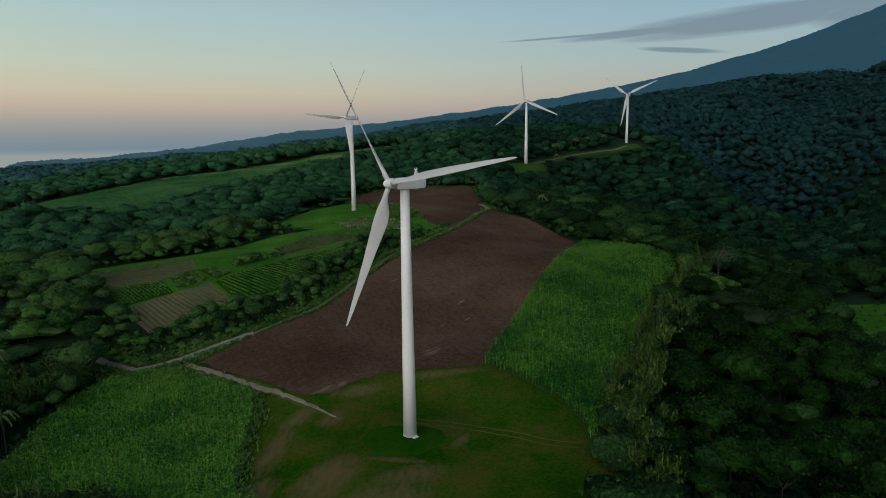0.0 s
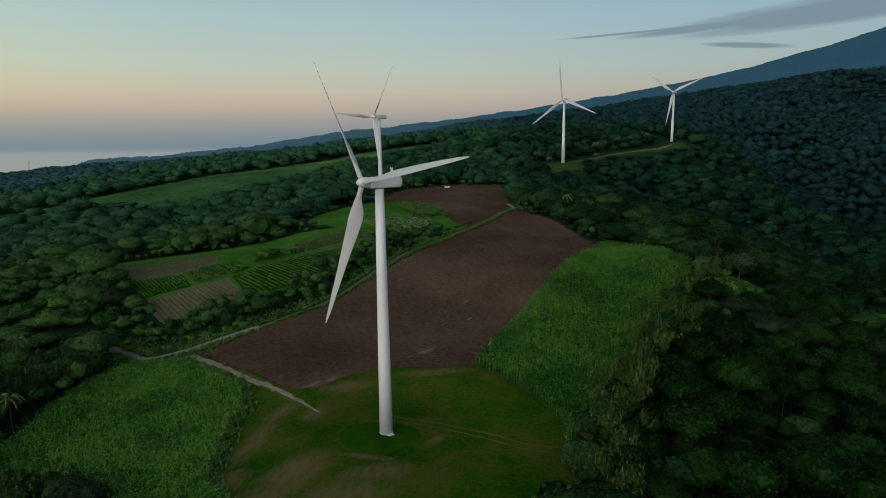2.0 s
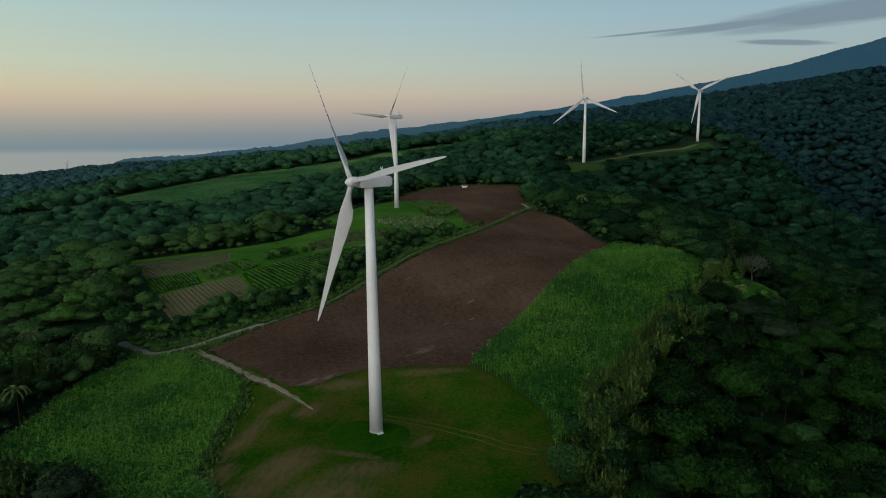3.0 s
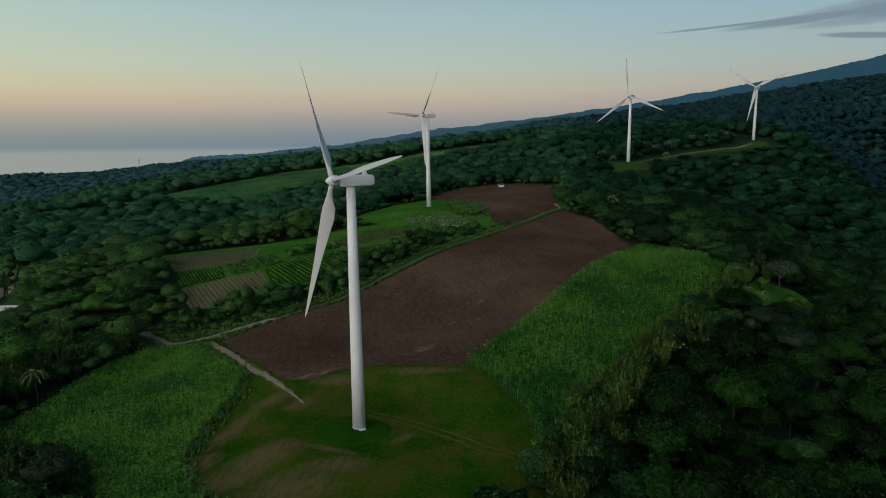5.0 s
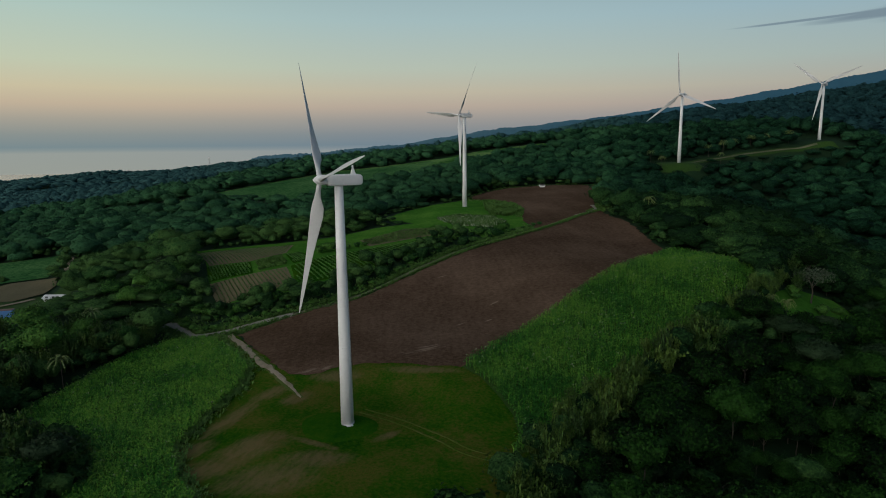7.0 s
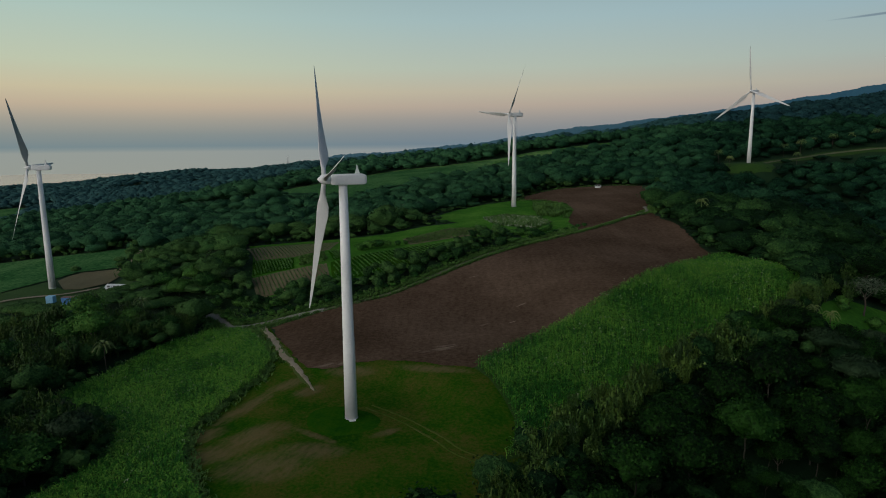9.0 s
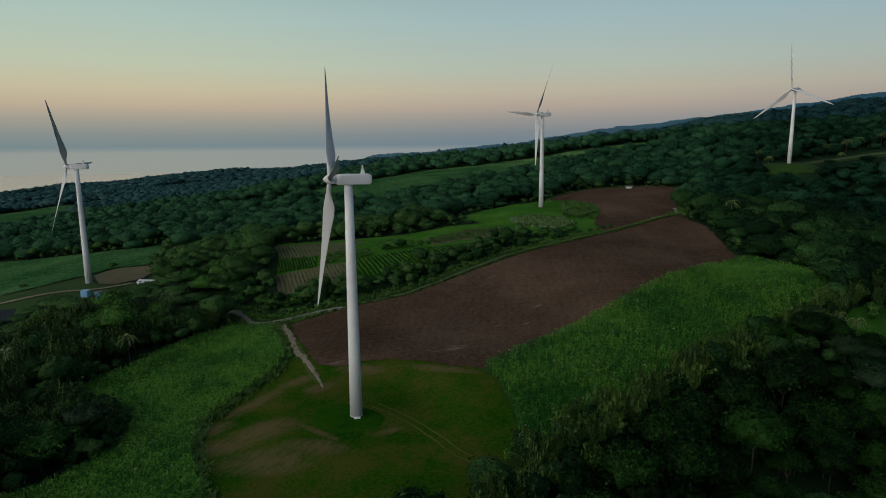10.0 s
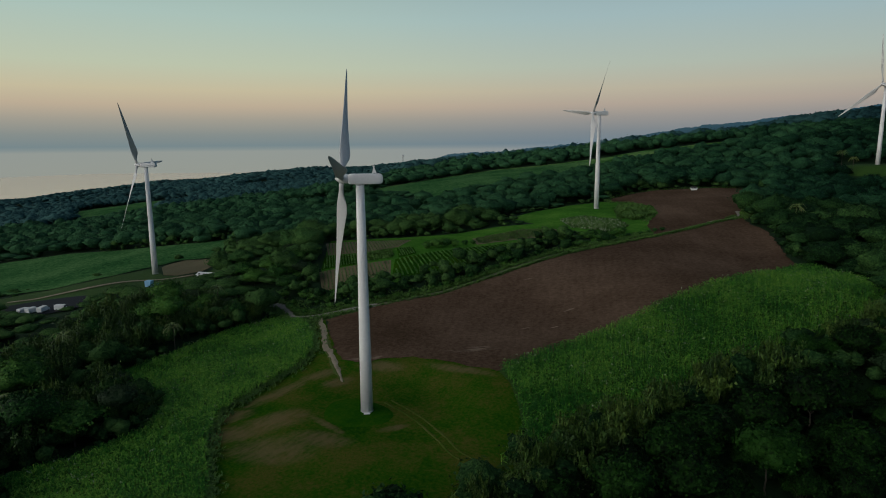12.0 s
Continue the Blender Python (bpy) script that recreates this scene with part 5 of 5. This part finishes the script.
# ---------------------------------------------------------------- crop rows, tall grass and shrubs
def crop_rows(poly, angle, gap, size, material, seed, label, density=1.0):
    """Leafy rows across a plot, as one mesh."""
    a = radians(angle)
    u, v = np.array([math.cos(a), math.sin(a)]), np.array([-math.sin(a), math.cos(a)])
    P = np.array(poly, float)
    lo, hi = (P @ v).min(), (P @ v).max()
    s0, s1 = (P @ u).min(), (P @ u).max()
    r = np.random.default_rng(seed)
    pts = []
    for w in np.arange(lo, hi, gap):
        t = np.arange(s0, s1, 0.55 / density)
        pts.append(t[:, None] * u + (w + 0.1 * np.sin(t * 0.2))[:, None] * v)
    pts = np.concatenate(pts)
    pts = pts[inside(pts[:, 0], pts[:, 1], poly) & (edge_distance(pts[:, 0], pts[:, 1], poly) > 0.5)]
    pts = np.repeat(pts, 3, 0) + r.normal(scale=0.10, size=(len(pts) * 3, 2))
    c = np.concatenate([pts, (ground_height(pts[:, 0], pts[:, 1]) + 0.36 + r.uniform(0.1, 0.45, len(pts)) * size * 1.4)[:, None]], 1)
    nrm = unit(r.normal(size=(len(c), 3)) * 0.6 + np.array([0, 0, 0.8]))
    ob = new("crop_rows", quads_mesh("crop_rows", leaf_quads(c, nrm, size * r.uniform(0.6, 1.3, len(c)), r), material))
    return tagged(ob, label, "crops", kind="stuff")


crop_rows(PLOTS[0][0], -41, 1.4, 0.45, M_CROP, 51, "thin green crop rows on brown earth")
crop_rows(PLOTS[1][0], -41, 1.0, 0.9, M_TALL, 52, "dense bright green vegetable rows", 1.4)
crop_rows(PLOTS[2][0], -41, 1.1, 0.8, M_CROP, 53, "dense dark green vegetable rows")
crop_rows(PLOTS[3][0], -42, 1.4, 0.45, M_TALL, 54, "fine pale green crop rows")
crop_rows(PLOTS[4][0], -41, 1.7, 0.7, M_CROP, 55, "close green crop rows", 1.3)
crop_rows(PLOTS[6][0], -41, 1.0, 0.7, M_CROP, 57, "small dense dark green vegetable rows")
crop_rows(PLOTS[5][0], 25, 2.8, 0.7, M_TALL, 56, "yellowish grass strips between terraces", 1.6)



def tufts(name, x, y, size, material, seed, label, blades=5, lift=0.2):
    """Tufts of grass: upright bent blades, as one mesh."""
    r = np.random.default_rng(seed)
    out = []
    z = ground_height(x, y) + lift
    n = len(x)
    for k in range(blades):
        a, s = r.uniform(0, 6.28, n), size * r.uniform(0.5, 1.3, n)
        base = np.stack([x + r.normal(scale=.2, size=n), y + r.normal(scale=.2, size=n), z], -1)
        d = np.stack([np.cos(a), np.sin(a), a * 0], -1)
        side = np.stack([-np.sin(a), np.cos(a), a * 0], -1) * (0.10 * size + 0.05)
        mid = base + d * (s * 0.25)[:, None] + np.array([0, 0, 1.0]) * (s * 0.65)[:, None]
        tip = base + d * (s * 0.75)[:, None] + np.array([0, 0, 1.0]) * (s * 0.85)[:, None]
        out.append(np.stack([base, mid - side, tip, mid + side], 1))
    ob = new(name, quads_mesh(name, np.concatenate(out), material))
    return tagged(ob, label, "grass", kind="stuff")


def along(line, width, count, seed, closed=False):
    """Points strewn along a line."""
    r = np.random.default_rng(seed)
    P = np.array(line + (line[:1] if closed else []), float)
    seg = np.hypot(*(P[1:] - P[:-1]).T)
    t = r.uniform(0, seg.sum(), count)
    k = np.searchsorted(np.cumsum(seg), t).clip(0, len(seg) - 1)
    f = (t - (np.cumsum(seg) - seg)[k]) / seg[k]
    p = P[k] + (P[k + 1] - P[k]) * f[:, None] + r.normal(scale=width, size=(count, 2))
    return p[:, 0], p[:, 1]


def keep_off(x, y, *polys):
    ok = np.ones(len(x), bool)
    for p in polys:
        ok &= ~inside(x, y, p)
    ok &= edge_distance(x, y, ROAD, False) > 0.9
    return x[ok], y[ok]


gx, gy = keep_off(*along(ROAD[2:], 3.4, 9000, 61), SOIL, SOIL_UP)
tufts("verge_grass", gx, gy, 0.85, M_TALL, 61, "rough green grass along the gravel road")
gx, gy = along(CANE_L, 1.2, 3800, 62, True)
tufts("verge_grass", *keep_off(gx, gy, SOIL), 0.9, M_TALL, 62, "bright green grass at the edge of the cane")
gx, gy = along(SOIL_UP[6:], 2.2, 1500, 63)
tufts("verge_grass", *keep_off(gx, gy, SOIL_UP), 0.9, M_TALL, 63, "rough grass round the upper ploughed field")
rg = np.random.default_rng(64)
gx, gy = rg.uniform(-56, -8, 5200), rg.uniform(262, 322, 5200)
PLUME_BED = [(-54, 301), (-44, 307), (-26, 304), (-14, 287), (-18, 274), (-38, 281)]
MOUND = [(-42, 350), (-30, 349), (-13, 318), (-17, 303), (-27, 308), (-33, 320)]
ok = inside(gx, gy, PLUME_BED)
tufts("plume_grass", gx[ok][::2], gy[ok][::2], 1.2, M_FLOWER, 64, "tall grass with pale feathery plumes on the knoll", 4)
tufts("plume_grass", gx[ok] + 0.5, gy[ok] + 0.4, 1.3, M_TALL, 65, "tall green grass on the knoll", 5)
bx, by = rg.uniform(-44, -10, 1500), rg.uniform(300, 352, 1500)
ok = inside(bx, by, MOUND)
tufts("rough_grass", bx[ok], by[ok], 2.0, M_TALL, 66, "tangled dark green grass mound on the knoll", 6)


def plumes(poly, count, height, seed, label):
    """Pale flower heads that stand out of the cane."""
    r = np.random.default_rng(seed)
    P = np.array(poly)
    x, y = r.uniform(P[:, 0].min(), P[:, 0].max(), count), r.uniform(P[:, 1].min(), P[:, 1].max(), count)
    ok = inside(x, y, poly) & (np.sin(x * 0.19 + 1) + np.sin(y * 0.23) > -0.3)
    tufts("cane_plumes", x[ok], y[ok], 0.42, M_PLUME, seed, label, 3, height)


plumes(CANE_R, 900, 2.5, 71, "pale flower heads above the sugar cane")
plumes(CANE_L, 800, 2.0, 72, "pale flower heads above the sugar cane")


def shrub(x, y, r0, label, kind="round", variant=0):
    return near_tree("bush", variant, x, y, r0, r0 * 1.4, x * 1.7, label, "shrub", "shrubs")


for k, (x, y, r0) in enumerate(((-10.5, 253.5, 3.4), (-14, 256, 2.6), (-77.3, 224, 3.2), (-75, 227.5, 3.8), (-72.5, 230.5, 3.6), (-69.5, 233, 2.8), (-66.5, 236.5, 2.2), (-64, 239, 1.9), (-27.7, 230, 2.8), (-33, 214, 3.4), (98, 203, 3.0), (104, 211, 2.2))):
    shrub(x, y, r0, "dark rounded shrub at the edge of a plot", "round", k % 5)


HEDGE_ROAD = [(-110, 178), (-100, 173), (-88, 168), (-74, 171), (-60, 181), (-48, 196), (-40, 215), (-32, 238), (-26, 252), (-17, 262), (-9, 272)]
for k, (x, y) in enumerate(smooth_line(HEDGE_ROAD, n=10)):
    hb = random.Random(k)
    shrub(x + hb.uniform(-2.6, 2.6), y + hb.uniform(-1.5, 1.5), hb.uniform(1.6, 3.0), "dark green shrub in the hedge beside the gravel road", "bush", k % 6)


for k, (x, y) in enumerate(smooth_line([(x - 3.2, y + 3.6) for x, y in ROAD[3:12]], n=7)):
    hb = random.Random(k + 500)
    shrub(x + hb.uniform(-1.5, 0.6), y + hb.uniform(-1.0, 1.2), hb.uniform(1.0, 2.1), "low green shrub on the verge of the gravel road", "bush", k % 6)


# ---------------------------------------------------------------- yard by the west turbine, far mast, sheds and town
def container(x, y, turn, length, label, material, rusty=False):
    t = new("shipping_container")
    bm = bmesh.new()
    box(bm, -length / 2, length / 2, -1.2, 1.2, 0, 2.6, 0.05)
    part("body", bm, material, t)
    rib = None
    for k in range(int(length / 0.5)):
        for side in (-1, 1):
            if rib is None:
                bm = bmesh.new()
                box(bm, -0.1, 0.1, -0.03, 0.03, 0.15, 2.45)
                rib = part("rib", bm, material, t)
            else:
                ob = new("rib", rib.data)
                ob.parent = t
                ob.location = (-length / 2 + 0.35 + 0.5 * k, side * 1.22, 0)
    rib.location = (-length / 2 + 0.35, -1.22, 0)
    if rusty:
        bm = bmesh.new()
        box(bm, -length / 2 - 0.1, length / 2 + 0.1, -1.3, 1.3, 2.6, 2.72, 0.03)
        part("roof", bm, M_RUST, t, "rusty brown sheet roof")
    t.matrix_world = pose(x, y, H(x, y) + 0.4, 0, 0, turn)
    return tagged(t, label, "container", "containers")


container(-156.5, 150.0, 35, 5.0, "blue corrugated container with a rusty brown roof", M_BLUE, True)
container(-167.0, 149.5, 30, 2.6, "small pale blue container in the yard", M_SKYBLUE)


def house(name, x, y, turn, w, d, h, wall, roof_m, label, category="house"):
    t = new(name)
    bm = bmesh.new()
    box(bm, -w / 2, w / 2, -d / 2, d / 2, -1.5, h)
    wl = part("wall", bm, wall, t)
    bm = bmesh.new()
    e, up = 0.4, d * 0.22
    v = [bm.verts.new(p) for p in ((-w / 2 - e, -d / 2 - e, h - 0.1), (w / 2 + e, -d / 2 - e, h - 0.1), (w / 2 + e, d / 2 + e, h - 0.1), (-w / 2 - e, d / 2 + e, h - 0.1), (-w / 2 - e, 0, h + up), (w / 2 + e, 0, h + up))]
    for f in ((0, 1, 5, 4), (2, 3, 4, 5), (0, 4, 3), (1, 2, 5), (3, 2, 1, 0)):
        bm.faces.new([v[k] for k in f])
    part("roof", bm, roof_m, t)
    for k in (-0.28, 0.1, 0.32):
        bm = bmesh.new()
        box(bm, w * k - 0.5, w * k + 0.5, -d / 2 - 0.05, -d / 2 + 0.05, 0.9, 2.1)
        part("window", bm, M_DARK, t)
    t.matrix_world = pose(x, y, H(x, y) + 0.3, 0, 0, turn)
    return tagged(t, label, category, "far houses" if category == "house" else "")


house("farm_shed", -159.5, 171, 20, 6.5, 4, 1.5, M_PALE, M_ROOF, "white shed with a tin roof among trees", "shed")
house("farm_shed", -199, 256, 10, 7, 4.5, 2.4, M_PALE, M_ROOF, "small pale shed among dark trees", "shed")
house("field_hut", -17.5, 405, 5, 3.2, 2.2, 0.9, M_PALE, M_ROOF, "low white hut at the edge of the ploughed field", "shed")
house("warehouse", -1235, 1347, 40, 30, 12, 2.5, M_CONC, M_CONC, "long grey warehouse far among fields", "building")


def van(x, y, turn):
    t = new("parked_van")
    bm = bmesh.new()
    box(bm, -2.4, 1.3, -0.95, 0.95, 0.35, 2.2, 0.18)
    box(bm, 1.2, 2.4, -0.92, 0.92, 0.35, 1.25, 0.18)
    part("body", bm, M_PALE, t)
    bm = bmesh.new()
    box(bm, 1.25, 1.42, -0.8, 0.8, 1.25, 1.95, 0.04)
    part("windscreen", bm, M_DARK, t)
    for a in (-1.5, 1.5):
        for b in (-0.9, 0.9):
            bm = bmesh.new()
            tube(bm, [(-0.1, 0.34), (0.1, 0.34)], 14)
            bm.transform(Matrix.Translation((a, b, 0.34)) @ Matrix.Rotation(radians(90), 4, "X"))
            part("wheel", bm, M_DARK, t)
    t.matrix_world = pose(x, y, H(x, y) + 0.55, 0, 0, turn)
    return tagged(t, "white van parked on the dark yard", "van", "parked vans")


for x, y, turn in ((-180, 107.6, 112), (-177, 109.2, 118), (-173.5, 111.8, 124), (-167.3, 115.8, 40)):
    van(x, y, turn)


def lattice_mast(x, y, h):
    t = new("radio_mast")
    for sx in (-1, 1):
        for sy in (-1, 1):
            bm = bmesh.new()
            tube(bm, [(0, 0.35), (h, 0.2)], 6)
            bm.transform(Matrix.Translation((sx * 1.6, sy * 1.6, 0)))
            part("leg", bm, M_STEEL, t)
    for k in range(6):
        bm = bmesh.new()
        z = h * (k + 0.6) / 6
        box(bm, -1.8, 1.8, -1.8, 1.8, z, z + 0.5)
        part("brace", bm, M_STEEL, t)
    bm = bmesh.new()
    box(bm, -2.6, 2.6, -2.6, 2.6, h - 3, h)
    part("antenna", bm, M_PALE, t)
    t.matrix_world = pose(x, y, H(x, y), 0, 0, 20)
    return tagged(t, "slim grey radio mast on the far coast", "mast")


lattice_mast(-1431, 1790, 38)
rt = random.Random(8)
for k in range(46):
    b, d = radians(rt.uniform(-77, -69)), rt.uniform(2150, 2520)
    x, y = d * math.sin(b) + 60, d * math.cos(b) + 20
    if H(x, y) > SEA + 3:
        house("house", x, y, rt.uniform(0, 180), rt.uniform(9, 18), rt.uniform(8, 11), rt.uniform(4, 7), M_PALE, M_ROOF, "small pale house in the coastal town")


# ---------------------------------------------------------------- young orchard in the clearing
ro = random.Random(17)
for i in range(9):
    for j in range(9):
        x, y = 131 + 5.2 * i + ro.uniform(-0.7, 0.7), 181 + 5.6 * j + ro.uniform(-0.7, 0.7)
        if inside(np.array([x]), np.array([y]), ORCHARD)[0] and ro.random() < 0.85:
            near_tree("bush", ro.randrange(6), x, y, ro.uniform(0.6, 1.1), ro.uniform(1.1, 1.8), ro.uniform(0, 6.28), "small round young orchard tree in mown grass", "tree", "orchard trees")


def agave(x, y, size, turn):
    """A rosette of long pointed leaves that arch outwards."""
    t = new("agave_plant")
    r = random.Random(3)
    for k in range(26):
        a, rise, ln = 2.4 * k, r.uniform(0.35, 1.1), size * r.uniform(0.75, 1.05)
        bm = bmesh.new()
        prev = None
        for i in range(6):
            f = i / 5
            out, up = ln * f * math.cos(rise * (1 - 0.7 * f)), ln * (f * math.sin(rise) - 0.30 * f * f)
            w = 0.14 * size * (1 - f) ** 0.7 * (0.5 + f) + 0.006
            row = [bm.verts.new((out, s * w, up + abs(s) * 0.25 * w)) for s in (-1, 0, 1)]
            if prev:
                bm.faces.new((prev[0], prev[1], row[1], row[0]))
                bm.faces.new((prev[1], prev[2], row[2], row[1]))
            prev = row
        bm.transform(Matrix.Rotation(a, 4, "Z"))
        part("leaf", bm, M_AGAVE, t, smooth=True)
    t.matrix_world = pose(x, y, H(x, y) + 0.25, 0, 0, turn)
    return tagged(t, "agave rosette of long pale green pointed leaves", "agave", "agaves")


agave(-49.5, 78.2, 3.2, 10)
agave(-51.5, 76.8, 2.4, 70)
